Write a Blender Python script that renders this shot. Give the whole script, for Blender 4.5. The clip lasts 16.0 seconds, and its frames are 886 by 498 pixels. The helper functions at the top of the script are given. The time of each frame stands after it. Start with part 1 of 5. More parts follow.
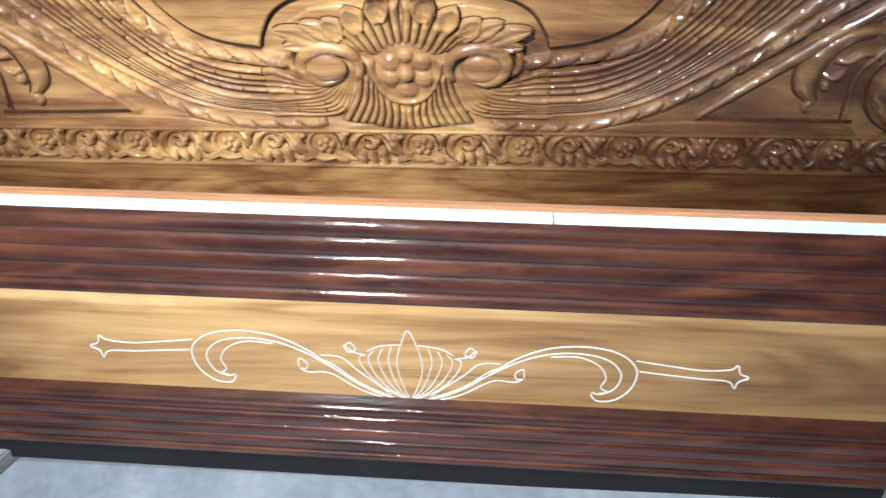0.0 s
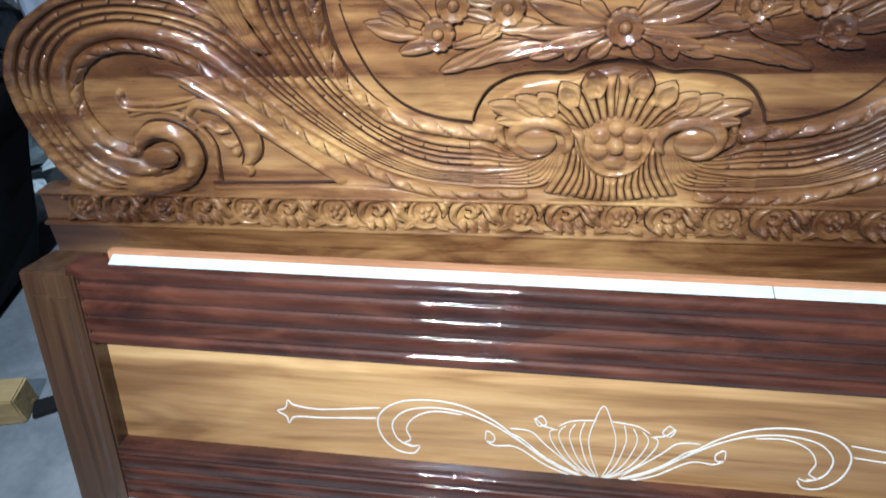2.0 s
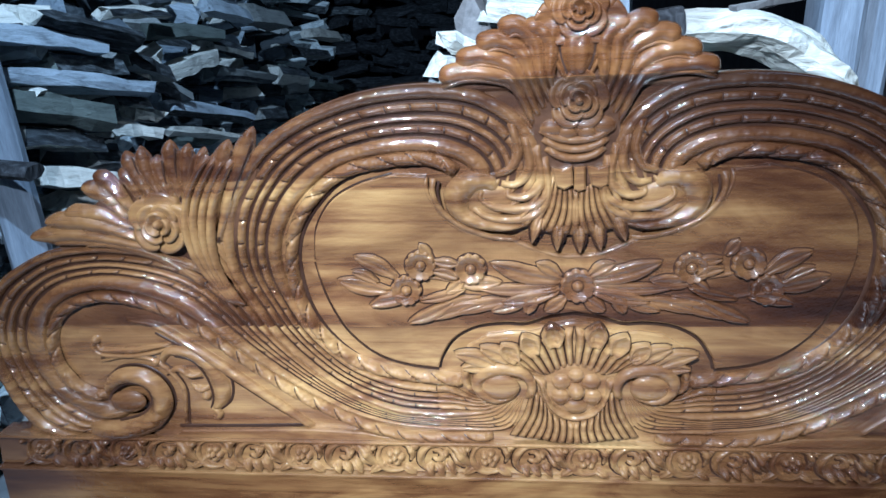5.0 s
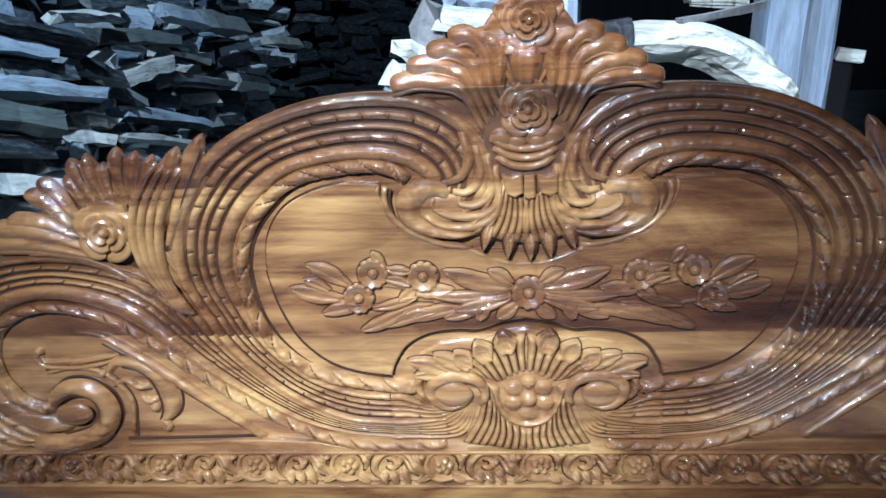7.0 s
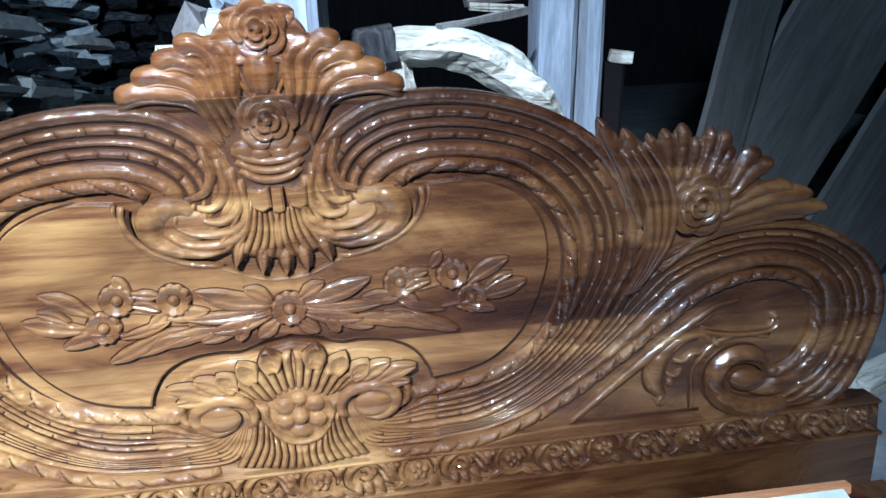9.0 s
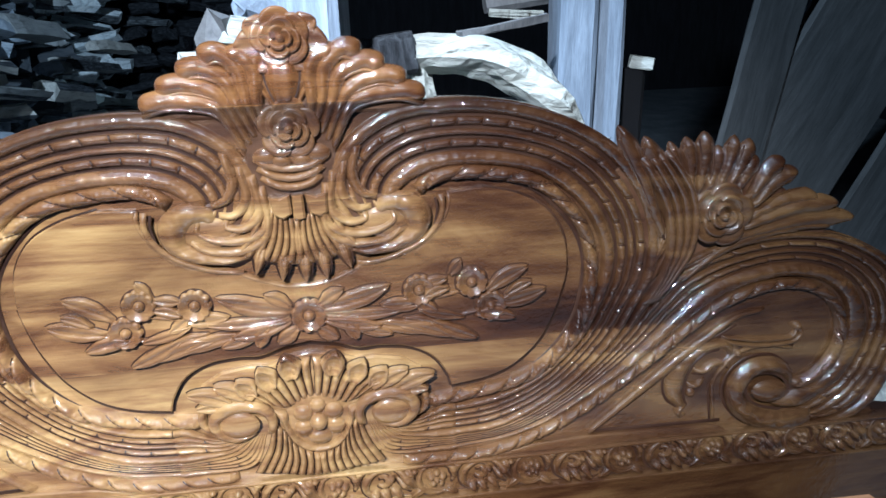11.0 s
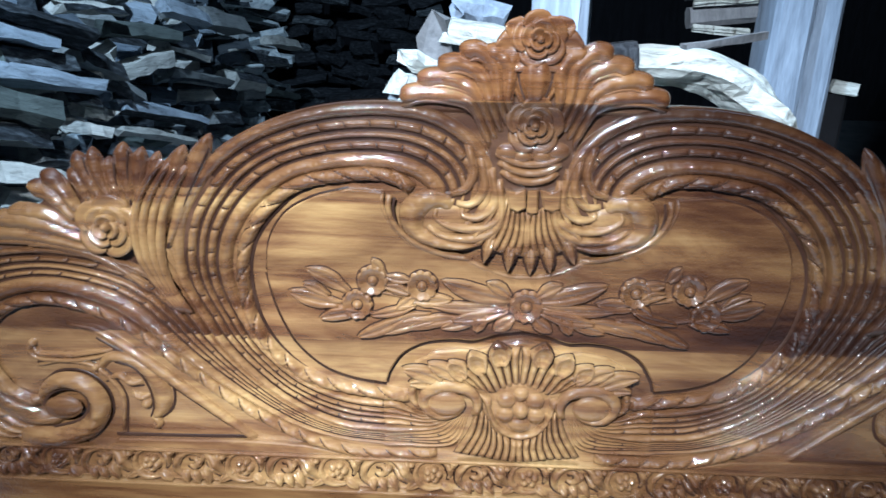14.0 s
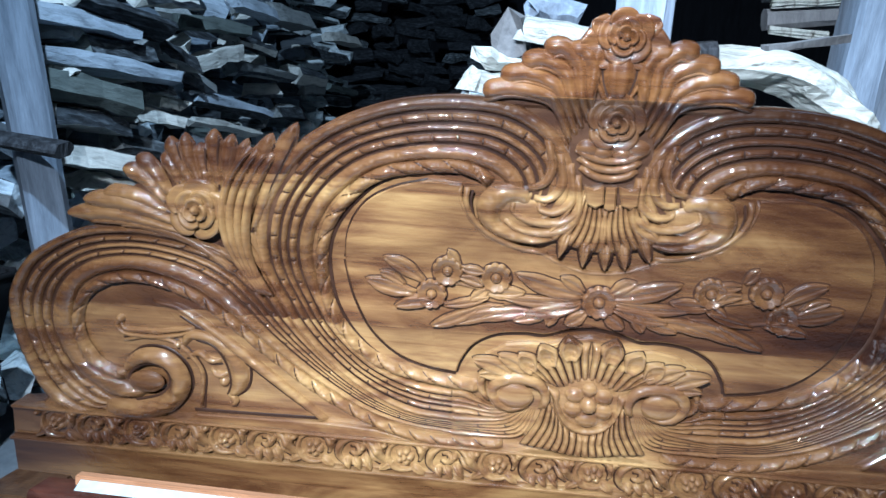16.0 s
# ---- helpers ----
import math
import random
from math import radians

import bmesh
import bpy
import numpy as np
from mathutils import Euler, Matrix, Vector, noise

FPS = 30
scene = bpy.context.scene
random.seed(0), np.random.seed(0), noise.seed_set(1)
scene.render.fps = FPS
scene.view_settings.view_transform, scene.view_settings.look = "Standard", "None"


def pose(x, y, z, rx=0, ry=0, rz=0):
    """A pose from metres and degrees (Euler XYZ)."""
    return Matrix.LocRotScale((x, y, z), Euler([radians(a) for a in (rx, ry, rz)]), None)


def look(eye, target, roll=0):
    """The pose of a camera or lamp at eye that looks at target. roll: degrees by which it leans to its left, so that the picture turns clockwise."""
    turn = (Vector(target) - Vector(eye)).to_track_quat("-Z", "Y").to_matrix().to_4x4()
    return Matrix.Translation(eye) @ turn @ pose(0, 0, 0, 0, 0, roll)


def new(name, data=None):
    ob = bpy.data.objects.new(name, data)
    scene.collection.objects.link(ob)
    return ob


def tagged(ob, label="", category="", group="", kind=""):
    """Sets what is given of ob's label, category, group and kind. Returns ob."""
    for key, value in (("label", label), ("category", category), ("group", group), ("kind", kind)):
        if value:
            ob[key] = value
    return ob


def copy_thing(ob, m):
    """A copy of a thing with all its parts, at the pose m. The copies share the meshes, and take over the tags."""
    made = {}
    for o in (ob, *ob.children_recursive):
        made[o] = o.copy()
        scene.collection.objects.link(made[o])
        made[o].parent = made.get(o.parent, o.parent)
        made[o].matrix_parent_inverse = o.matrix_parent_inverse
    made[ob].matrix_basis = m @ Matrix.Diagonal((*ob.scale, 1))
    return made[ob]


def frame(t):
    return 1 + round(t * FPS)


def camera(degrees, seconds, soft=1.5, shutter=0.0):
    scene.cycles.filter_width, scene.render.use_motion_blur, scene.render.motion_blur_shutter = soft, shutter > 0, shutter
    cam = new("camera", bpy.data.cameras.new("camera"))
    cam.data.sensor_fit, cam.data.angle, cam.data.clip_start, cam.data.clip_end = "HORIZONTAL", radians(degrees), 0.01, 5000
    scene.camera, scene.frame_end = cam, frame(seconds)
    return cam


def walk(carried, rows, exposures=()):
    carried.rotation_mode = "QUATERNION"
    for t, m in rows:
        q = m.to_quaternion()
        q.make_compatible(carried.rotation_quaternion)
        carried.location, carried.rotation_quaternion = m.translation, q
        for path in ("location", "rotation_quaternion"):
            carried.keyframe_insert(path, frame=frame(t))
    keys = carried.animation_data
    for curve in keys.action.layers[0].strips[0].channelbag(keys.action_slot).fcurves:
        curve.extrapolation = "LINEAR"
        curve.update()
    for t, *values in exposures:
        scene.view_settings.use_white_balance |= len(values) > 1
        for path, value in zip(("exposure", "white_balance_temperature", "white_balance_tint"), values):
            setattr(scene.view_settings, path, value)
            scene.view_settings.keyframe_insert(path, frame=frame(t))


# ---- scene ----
cam = camera(65.1, 16.0, soft=1.5, shutter=0.35)
ROWS = [
    (0.0, 0.1357, -0.8692, 1.1298, 45.80, 1.94, 4.13),
    (0.5, 0.0578, -0.8728, 1.1359, 45.99, 1.75, 6.48),
    (1.0, -0.0045, -0.8819, 1.1383, 45.98, 3.09, 7.90),
    (1.5, -0.0510, -0.8893, 1.1347, 47.29, 3.46, 8.89),
    (2.0, -0.0784, -0.8975, 1.1345, 52.31, 4.20, 8.31),
    (2.5, -0.0940, -0.9006, 1.1600, 56.98, 4.07, 7.96),
    (3.0, -0.0942, -0.8909, 1.1850, 60.90, 4.18, 7.99),
    (3.5, -0.0903, -0.8864, 1.2031, 63.91, 4.06, 7.66),
    (4.0, -0.0840, -0.8918, 1.2118, 65.93, 4.05, 6.65),
    (4.5, -0.0795, -0.8974, 1.2195, 67.73, 3.46, 5.95),
    (7.0, -0.0580, -0.8991, 1.2197, 68.76, 2.24, 2.87),
    (7.5, -0.0135, -0.8885, 1.2223, 68.37, 1.56, -2.19),
    (8.0, 0.0313, -0.8858, 1.2269, 68.64, 1.61, -4.67),
    (8.5, 0.0682, -0.8834, 1.2284, 68.55, 1.66, -6.82),
    (9.0, 0.0943, -0.8804, 1.2267, 68.18, 1.45, -8.78),
    (11.5, 0.0864, -0.8761, 1.2331, 68.55, 1.29, -6.38),
    (12.0, 0.0659, -0.8788, 1.2312, 68.44, 0.66, -5.02),
    (12.5, 0.0479, -0.8837, 1.2312, 68.84, 0.34, -3.98),
    (13.0, 0.0088, -0.8917, 1.2295, 68.91, 0.10, -1.09),
    (13.5, -0.0347, -0.8983, 1.2278, 69.12, -0.45, 0.83),
    (14.0, -0.0803, -0.9081, 1.2267, 69.42, -0.78, 2.70),
    (14.5, -0.1099, -0.9192, 1.2260, 69.17, -1.32, 5.06),
    (15.0, -0.1251, -0.9279, 1.2250, 69.19, -1.56, 6.55),
    (15.5, -0.1308, -0.9330, 1.2223, 69.34, -1.71, 7.35),
    (16.0, -0.1257, -0.9328, 1.2213, 69.34, -1.45, 6.77),
]
EXPOSURES = [(0.0, 0.04, 6000, 10), (1.2, 0.02, 6000, 10), (1.8, -0.14, 5850, 10), (3.0, -0.28, 5100, 8), (4.0, -0.24, 5000, 7), (7.0, -0.06, 5200, 7), (9.0, -0.06, 5300, 8), (12.0, -0.04, 5350, 8), (14.0, -0.06, 5250, 7), (16.0, -0.06, 5200, 7)]
walk(cam, [(t, pose(x, y, z, rx, ry, rz)) for t, x, y, z, rx, ry, rz in ROWS], EXPOSURES)

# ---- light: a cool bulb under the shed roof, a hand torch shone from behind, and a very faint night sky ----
world = bpy.data.worlds.new("night")
scene.world = world
world.use_nodes = True
world.node_tree.nodes["Background"].inputs[0].default_value = (0.30, 0.36, 0.45, 1)
world.node_tree.nodes["Background"].inputs[1].default_value = 0.03
bulb = bpy.data.lights.new("shed_bulb", "POINT")
bulb.energy, bulb.color, bulb.shadow_soft_size = 300, (0.76, 0.90, 1.0), 0.03
new("shed_bulb", bulb).location = (-0.50, -0.58, 2.90)
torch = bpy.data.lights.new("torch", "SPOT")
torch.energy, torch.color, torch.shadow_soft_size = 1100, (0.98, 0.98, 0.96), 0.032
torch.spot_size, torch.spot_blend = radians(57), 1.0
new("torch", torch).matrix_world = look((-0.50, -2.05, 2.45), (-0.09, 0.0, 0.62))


# ---- materials ----
def material(name, rough=0.5, metal=0.0, coat=0.0):
    m = bpy.data.materials.new(name)
    m.use_nodes = True
    nt = m.node_tree
    b = nt.nodes["Principled BSDF"]
    b.inputs["Roughness"].default_value = rough
    b.inputs["Metallic"].default_value = metal
    b.inputs["Coat Weight"].default_value = coat
    b.inputs["Coat Roughness"].default_value = 0.032
    b.inputs["Coat IOR"].default_value = 2.35
    return m, nt, b


def node(nt, kind, **inputs):
    n = nt.nodes.new(kind)
    for k, v in inputs.items():
        n.inputs[k.replace("_", " ")].default_value = v
    return n


def ramp(nt, fac, stops, ease="LINEAR"):
    n = nt.nodes.new("ShaderNodeValToRGB")
    n.color_ramp.interpolation = ease
    while len(n.color_ramp.elements) < len(stops):
        n.color_ramp.elements.new(0.5)
    for e, (p, c) in zip(n.color_ramp.elements, stops):
        e.position, e.color = p, (*c, 1)
    nt.links.new(fac, n.inputs[0])
    return n.outputs[0]


def noise_at(nt, coord, scale, size, detail=4, rough=0.55, twist=0.0):
    mp = nt.nodes.new("ShaderNodeMapping")
    mp.inputs["Scale"].default_value = scale
    nt.links.new(coord, mp.inputs[0])
    n = node(nt, "ShaderNodeTexNoise", Scale=size, Detail=detail, Roughness=rough, Distortion=twist)
    nt.links.new(mp.outputs[0], n.inputs["Vector"])
    return n.outputs[0]


def mix(nt, a, b, fac, how="MIX"):
    n = nt.nodes.new("ShaderNodeMix")
    n.data_type, n.blend_type = "RGBA", how
    for sock, v in ((n.inputs[0], fac), (n.inputs[6], a), (n.inputs[7], b)):
        if isinstance(v, (int, float)):
            sock.default_value = v
        elif isinstance(v, tuple):
            sock.default_value = (*v, 1)
        else:
            nt.links.new(v, sock)
    return n.outputs[2]


def relief(nt, b, height, strength, distance):
    n = node(nt, "ShaderNodeBump", Strength=strength, Distance=distance)
    nt.links.new(height, n.inputs["Height"])
    nt.links.new(n.outputs[0], b.inputs["Normal"])
    return n.outputs[0]


def coords(nt):
    return nt.nodes.new("ShaderNodeTexCoord").outputs["Object"]


def varnished(name, stops, planks=None, rough=0.45, streak=(2.0, 4, 9), seed=0.0, coat=1.0, heart_and_falloff=0.9, ripple=0.60, joints=((-0.25, 0.1), (-0.157, 0.8), (0.0985, 0.35), (0.326, 0.6), (0.4555, 0.95))):
    """Glossy lacquered wood: broad figure, fine grain and, where given, glued planks of differing tone by height."""
    m, nt, b = material(name, rough, coat=coat)
    b.inputs["Specular IOR Level"].default_value = 0.14
    stops = [(p, (0.77 * c[0], 0.79 * c[1], 0.83 * c[2])) for p, c in stops]
    co = coords(nt)
    off = nt.nodes.new("ShaderNodeVectorMath")
    off.inputs[1].default_value = (seed, seed * 0.7, seed * 1.3)
    nt.links.new(co, off.inputs[0])
    co2 = off.outputs[0]
    if planks:      # each glued board has its own figure
        sep = nt.nodes.new("ShaderNodeSeparateXYZ")
        nt.links.new(co, sep.inputs[0])
        mr = node(nt, "ShaderNodeMapRange")
        mr.inputs["From Min"].default_value, mr.inputs["From Max"].default_value = -0.25, 0.60
        nt.links.new(sep.outputs[2], mr.inputs[0])
        lot = ramp(nt, mr.outputs[0], [((v + 0.25) / 0.85, (t, t, t)) for v, t in joints], "CONSTANT")
        shift = nt.nodes.new("ShaderNodeVectorMath")
        shift.operation = "MULTIPLY_ADD"
        shift.inputs[1].default_value = (17, 5, 11)
        nt.links.new(lot, shift.inputs[0])
        nt.links.new(co2, shift.inputs[2])
        co2 = shift.outputs[0]
    big = noise_at(nt, co2, streak, 1.6, 5, 0.6, 1.7)
    thin = noise_at(nt, co2, (streak[0] * 1.3, streak[1] * 1.3, streak[2] * 4.5) if streak[2] > streak[0] else (streak[0] * 4.5, streak[1], streak[2] * 1.3), 1.6, 4, 0.55, 0.5)
    both = nt.nodes.new("ShaderNodeMix")
    both.inputs[0].default_value = 0.33
    nt.links.new(big, both.inputs[2])
    nt.links.new(thin, both.inputs[3])
    col = ramp(nt, both.outputs[0], stops)
    fine = noise_at(nt, co2, (6, 40, 190) if streak[2] > streak[0] else (190, 40, 6), 2.0, 3, 0.6, 0.2)
    col = mix(nt, col, ramp(nt, fine, [(0.3, (0.66, 0.60, 0.56)), (0.6, (1, 1, 1))]), 0.32, "MULTIPLY")
    blot = noise_at(nt, co2, (streak[0] * 1.1, streak[1], streak[2] * 0.62), 1.7, 3, 0.5, 1.2)
    col = mix(nt, col, ramp(nt, blot, [(0.34, (0.46, 0.37, 0.34)), (0.45, (0.86, 0.80, 0.76)), (0.55, (1.06, 1.06, 1.03)), (0.70, (1.22, 1.24, 1.17))]), 0.80, "MULTIPLY")
    vein = noise_at(nt, co2, (streak[0] * 0.8, streak[1], streak[2] * 2.2), 1.5, 4, 0.6, 0.9)
    col = mix(nt, col, ramp(nt, vein, [(0.30, (0.40, 0.30, 0.27)), (0.37, (0.80, 0.72, 0.68)), (0.42, (1, 1, 1))]), 0.60, "MULTIPLY")
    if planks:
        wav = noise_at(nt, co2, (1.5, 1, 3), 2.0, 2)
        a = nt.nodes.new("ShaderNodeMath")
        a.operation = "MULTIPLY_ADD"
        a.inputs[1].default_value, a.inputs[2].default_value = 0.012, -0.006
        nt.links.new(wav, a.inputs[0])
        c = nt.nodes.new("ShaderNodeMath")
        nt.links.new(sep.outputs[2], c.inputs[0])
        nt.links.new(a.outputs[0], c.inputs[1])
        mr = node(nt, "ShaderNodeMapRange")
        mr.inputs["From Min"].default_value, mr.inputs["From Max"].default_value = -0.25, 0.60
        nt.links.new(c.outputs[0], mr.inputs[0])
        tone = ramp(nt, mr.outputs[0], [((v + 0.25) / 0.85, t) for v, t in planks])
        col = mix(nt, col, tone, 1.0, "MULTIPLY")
        # browner end wood, and light falling off to both ends, put into the tone
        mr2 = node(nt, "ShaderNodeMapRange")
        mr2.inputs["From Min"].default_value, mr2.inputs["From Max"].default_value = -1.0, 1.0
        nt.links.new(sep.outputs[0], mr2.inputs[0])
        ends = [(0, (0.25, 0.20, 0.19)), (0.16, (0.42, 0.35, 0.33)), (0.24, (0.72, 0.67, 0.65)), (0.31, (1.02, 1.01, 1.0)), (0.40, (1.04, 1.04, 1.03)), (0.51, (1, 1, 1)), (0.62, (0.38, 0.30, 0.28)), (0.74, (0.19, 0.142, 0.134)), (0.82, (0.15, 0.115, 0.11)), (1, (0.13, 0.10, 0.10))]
        col = mix(nt, col, ramp(nt, mr2.outputs[0], ends), heart_and_falloff, "MULTIPLY")
    nt.links.new(col, b.inputs["Base Color"])
    h = noise_at(nt, co2, (22, 40, 60), 4.0, 3, 0.5)
    relief(nt, b, h, 0.14, 0.004)
    peel = noise_at(nt, co2, (1, 1, 1), 300.0, 2, 0.5)
    wob = noise_at(nt, co2, (1, 1, 1), 80.0, 2, 0.5)
    add = nt.nodes.new("ShaderNodeMath")
    add.operation = "MULTIPLY_ADD"
    add.inputs[1].default_value = 1.5
    nt.links.new(wob, add.inputs[0])
    nt.links.new(peel, add.inputs[2])
    n2 = node(nt, "ShaderNodeBump", Strength=ripple, Distance=0.0010)
    nt.links.new(add.outputs[0], n2.inputs["Height"])
    nt.links.new(n2.outputs[0], b.inputs["Coat Normal"])
    return m


def matte(name, stops, scale=(1, 1, 1), size=6.0, rough=0.8, bump=0.4, depth=0.01, per_object=0.0):
    m, nt, b = material(name, rough)
    b.inputs["Specular IOR Level"].default_value = 0.25
    stops = [(p, tuple(0.80 * v for v in c)) for p, c in stops]
    co = coords(nt)
    if per_object:
        info = nt.nodes.new("ShaderNodeObjectInfo")
        sh = nt.nodes.new("ShaderNodeVectorMath")
        sh.operation = "MULTIPLY_ADD"
        comb = nt.nodes.new("ShaderNodeCombineXYZ")
        for i in range(3):
            nt.links.new(info.outputs["Random"], comb.inputs[i])
        sh.inputs[1].default_value = (13, 7, 19)
        nt.links.new(comb.outputs[0], sh.inputs[0])
        nt.links.new(co, sh.inputs[2])
        co = sh.outputs[0]
    n1 = noise_at(nt, co, scale, size, 6, 0.6, 0.4)
    col = ramp(nt, n1, stops)
    n2 = noise_at(nt, co, scale, size * 9, 3, 0.6)
    col = mix(nt, col, ramp(nt, n2, [(0.3, (0.7, 0.7, 0.7)), (0.65, (1, 1, 1))]), 0.6, "MULTIPLY")
    if per_object:
        col = mix(nt, col, ramp(nt, info.outputs["Random"], [(0, (0.05, 0.055, 0.06)), (0.40, (0.13, 0.15, 0.17)), (0.62, (0.42, 0.47, 0.54)), (0.80, (0.95, 1.02, 1.08)), (1, (1.5, 1.5, 1.4))]), per_object, "MULTIPLY")
    nt.links.new(col, b.inputs["Base Color"])
    relief(nt, b, n1, bump, depth)
    return m


TEAK = [(0.30, (0.080, 0.031, 0.014)), (0.42, (0.162, 0.074, 0.030)), (0.50, (0.262, 0.138, 0.054)), (0.58, (0.352, 0.203, 0.079)), (0.70, (0.465, 0.292, 0.124))]
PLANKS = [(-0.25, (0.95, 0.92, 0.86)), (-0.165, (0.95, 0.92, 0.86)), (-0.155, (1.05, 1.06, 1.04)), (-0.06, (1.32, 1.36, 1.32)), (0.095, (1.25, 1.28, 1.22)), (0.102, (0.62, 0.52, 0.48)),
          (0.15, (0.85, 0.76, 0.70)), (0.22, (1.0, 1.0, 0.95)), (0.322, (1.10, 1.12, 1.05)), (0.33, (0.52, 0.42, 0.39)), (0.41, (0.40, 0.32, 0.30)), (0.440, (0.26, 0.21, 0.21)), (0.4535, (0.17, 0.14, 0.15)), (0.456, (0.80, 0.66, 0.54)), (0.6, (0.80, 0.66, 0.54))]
# Very dark brown: lacquer stain plus the shade of recesses, put into one colour.
M_GROOVE = varnished("groove_stain_and_shade", [(0.25, (0.018, 0.009, 0.006)), (0.75, (0.05, 0.022, 0.012))], None, 0.4, seed=2.2, coat=0.2)
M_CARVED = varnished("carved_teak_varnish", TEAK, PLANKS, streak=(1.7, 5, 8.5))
# Umber behind the ornaments: stain plus the shade between them, put into colour.
M_SHADE = varnished("umber_ground_stain_and_shade", [(0.25, (0.035, 0.017, 0.010)), (0.75, (0.11, 0.052, 0.026))], None, 0.35, seed=4.4, coat=0.5)
M_RAIL = varnished("dark_rosewood_varnish", [(0.34, (0.020, 0.0064, 0.0040)), (0.5, (0.050, 0.0145, 0.0080)), (0.66, (0.105, 0.034, 0.018))], None, 0.5, (2.0, 6, 9), 3.1, 0.5, ripple=0.22)
M_POST = varnished("brown_post_varnish", [(0.32, (0.040, 0.020, 0.010)), (0.5, (0.058, 0.029, 0.0135)), (0.68, (0.080, 0.040, 0.019))], None, 0.45, (20, 12, 1.2), 5.7, 0.5)
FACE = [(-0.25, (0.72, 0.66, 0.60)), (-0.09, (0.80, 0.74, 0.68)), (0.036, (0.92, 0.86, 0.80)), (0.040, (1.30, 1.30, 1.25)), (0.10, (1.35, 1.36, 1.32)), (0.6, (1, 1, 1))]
# The last number darkens the panel's ends as the light falls off there.
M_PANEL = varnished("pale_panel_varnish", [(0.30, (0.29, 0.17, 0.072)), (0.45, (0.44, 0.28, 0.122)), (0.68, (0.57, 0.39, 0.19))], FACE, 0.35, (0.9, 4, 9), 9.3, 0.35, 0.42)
M_LATH = matte("raw_orange_lath", [(0.3, (0.30, 0.14, 0.065)), (0.7, (0.44, 0.22, 0.11))], (1, 10, 10), 5, 0.6)
M_WHITE = matte("white_primed_strip", [(0.3, (0.38, 0.46, 0.47)), (0.7, (0.48, 0.55, 0.55))], (1, 1, 1), 5, 0.55, 0.1)
M_INLAY = matte("white_inlay_line", [(0.3, (0.44, 0.43, 0.39)), (0.7, (0.54, 0.52, 0.47))], (1, 1, 1), 20, 0.5, 0.1)
M_FLOOR = matte("cement_floor", [(0.25, (0.12, 0.14, 0.16)), (0.5, (0.19, 0.212, 0.232)), (0.75, (0.265, 0.285, 0.30))], (1, 1, 1), 5, 0.75, 0.35, 0.004)
M_GREY = matte("weathered_grey_timber", [(0.3, (0.17, 0.205, 0.26)), (0.7, (0.36, 0.425, 0.52))], (12, 12, 1.2), 4, 0.85, 0.5, 0.006)
M_LOG = matte("split_firewood", [(0.25, (0.26, 0.30, 0.34)), (0.5, (0.76, 0.84, 0.92)), (0.8, (1.0, 1.0, 1.0))], (2, 9, 9), 5, 0.9, 0.7, 0.012, 0.9)
M_BARK = matte("firewood_bark", [(0.3, (0.03, 0.034, 0.040)), (0.5, (0.10, 0.112, 0.126)), (0.75, (0.36, 0.40, 0.44))], (3, 12, 12), 6, 0.9, 0.9, 0.015, 0.5)
# Dark wood; for far billets, the light lost with distance is in the colour.
M_DIM = matte("dimmed_dark_wood", [(0.3, (0.012, 0.013, 0.016)), (0.5, (0.04, 0.044, 0.052)), (0.75, (0.11, 0.12, 0.135))], (3, 12, 12), 6, 0.9, 0.9, 0.015)
M_PEELED = matte("peeled_pale_log", [(0.30, (0.11, 0.10, 0.08)), (0.37, (0.38, 0.38, 0.34)), (0.5, (0.58, 0.60, 0.55)), (0.8, (0.72, 0.74, 0.68))], (2.5, 14, 14), 4, 0.85, 0.8, 0.015)
M_BLOCK = matte("offcut_block", [(0.3, (0.15, 0.15, 0.155)), (0.7, (0.26, 0.26, 0.265))], (2, 9, 9), 6, 0.85, 0.4, 0.006)
M_YELLOW = matte("raw_yellow_block", [(0.3, (0.34, 0.24, 0.11)), (0.7, (0.46, 0.34, 0.17))], (2, 9, 9), 6, 0.8, 0.3)
M_BLACK = matte("dull_black", [(0.3, (0.004, 0.004, 0.005)), (0.7, (0.009, 0.009, 0.011))], (1, 1, 1), 4, 0.9, 0.4)
M_ROOM = matte("dark_shed_wall", [(0.3, (0.012, 0.012, 0.015)), (0.7, (0.026, 0.026, 0.032))], (6, 6, 1), 3, 0.9, 0.4)
M_WALL = matte("dark_board_wall", [(0.3, (0.072, 0.075, 0.076)), (0.7, (0.135, 0.138, 0.140))], (8, 8, 1), 4, 0.85, 0.4, 0.006)


# ---- mesh helpers ----
def mesh(name, verts, faces, mat, parent=None, label="", smooth=True):
    me = bpy.data.meshes.new(name)
    me.from_pydata([tuple(map(float, v)) for v in verts], [], [tuple(map(int, f)) for f in faces])
    me.materials.append(mat)
    if smooth:
        me.polygons.foreach_set("use_smooth", [True] * len(me.polygons))
    me.update()
    ob = new(name, me)
    ob.parent = parent
    return tagged(ob, label)


def part(name, bm, mat, parent=None, label="", smooth=False):
    me = bpy.data.meshes.new(name)
    bmesh.ops.recalc_face_normals(bm, faces=bm.faces)
    bm.to_mesh(me)
    bm.free()
    me.materials.append(mat)
    if smooth:
        me.polygons.foreach_set("use_smooth", [True] * len(me.polygons))
    ob = new(name, me)
    ob.parent = parent
    return tagged(ob, label)


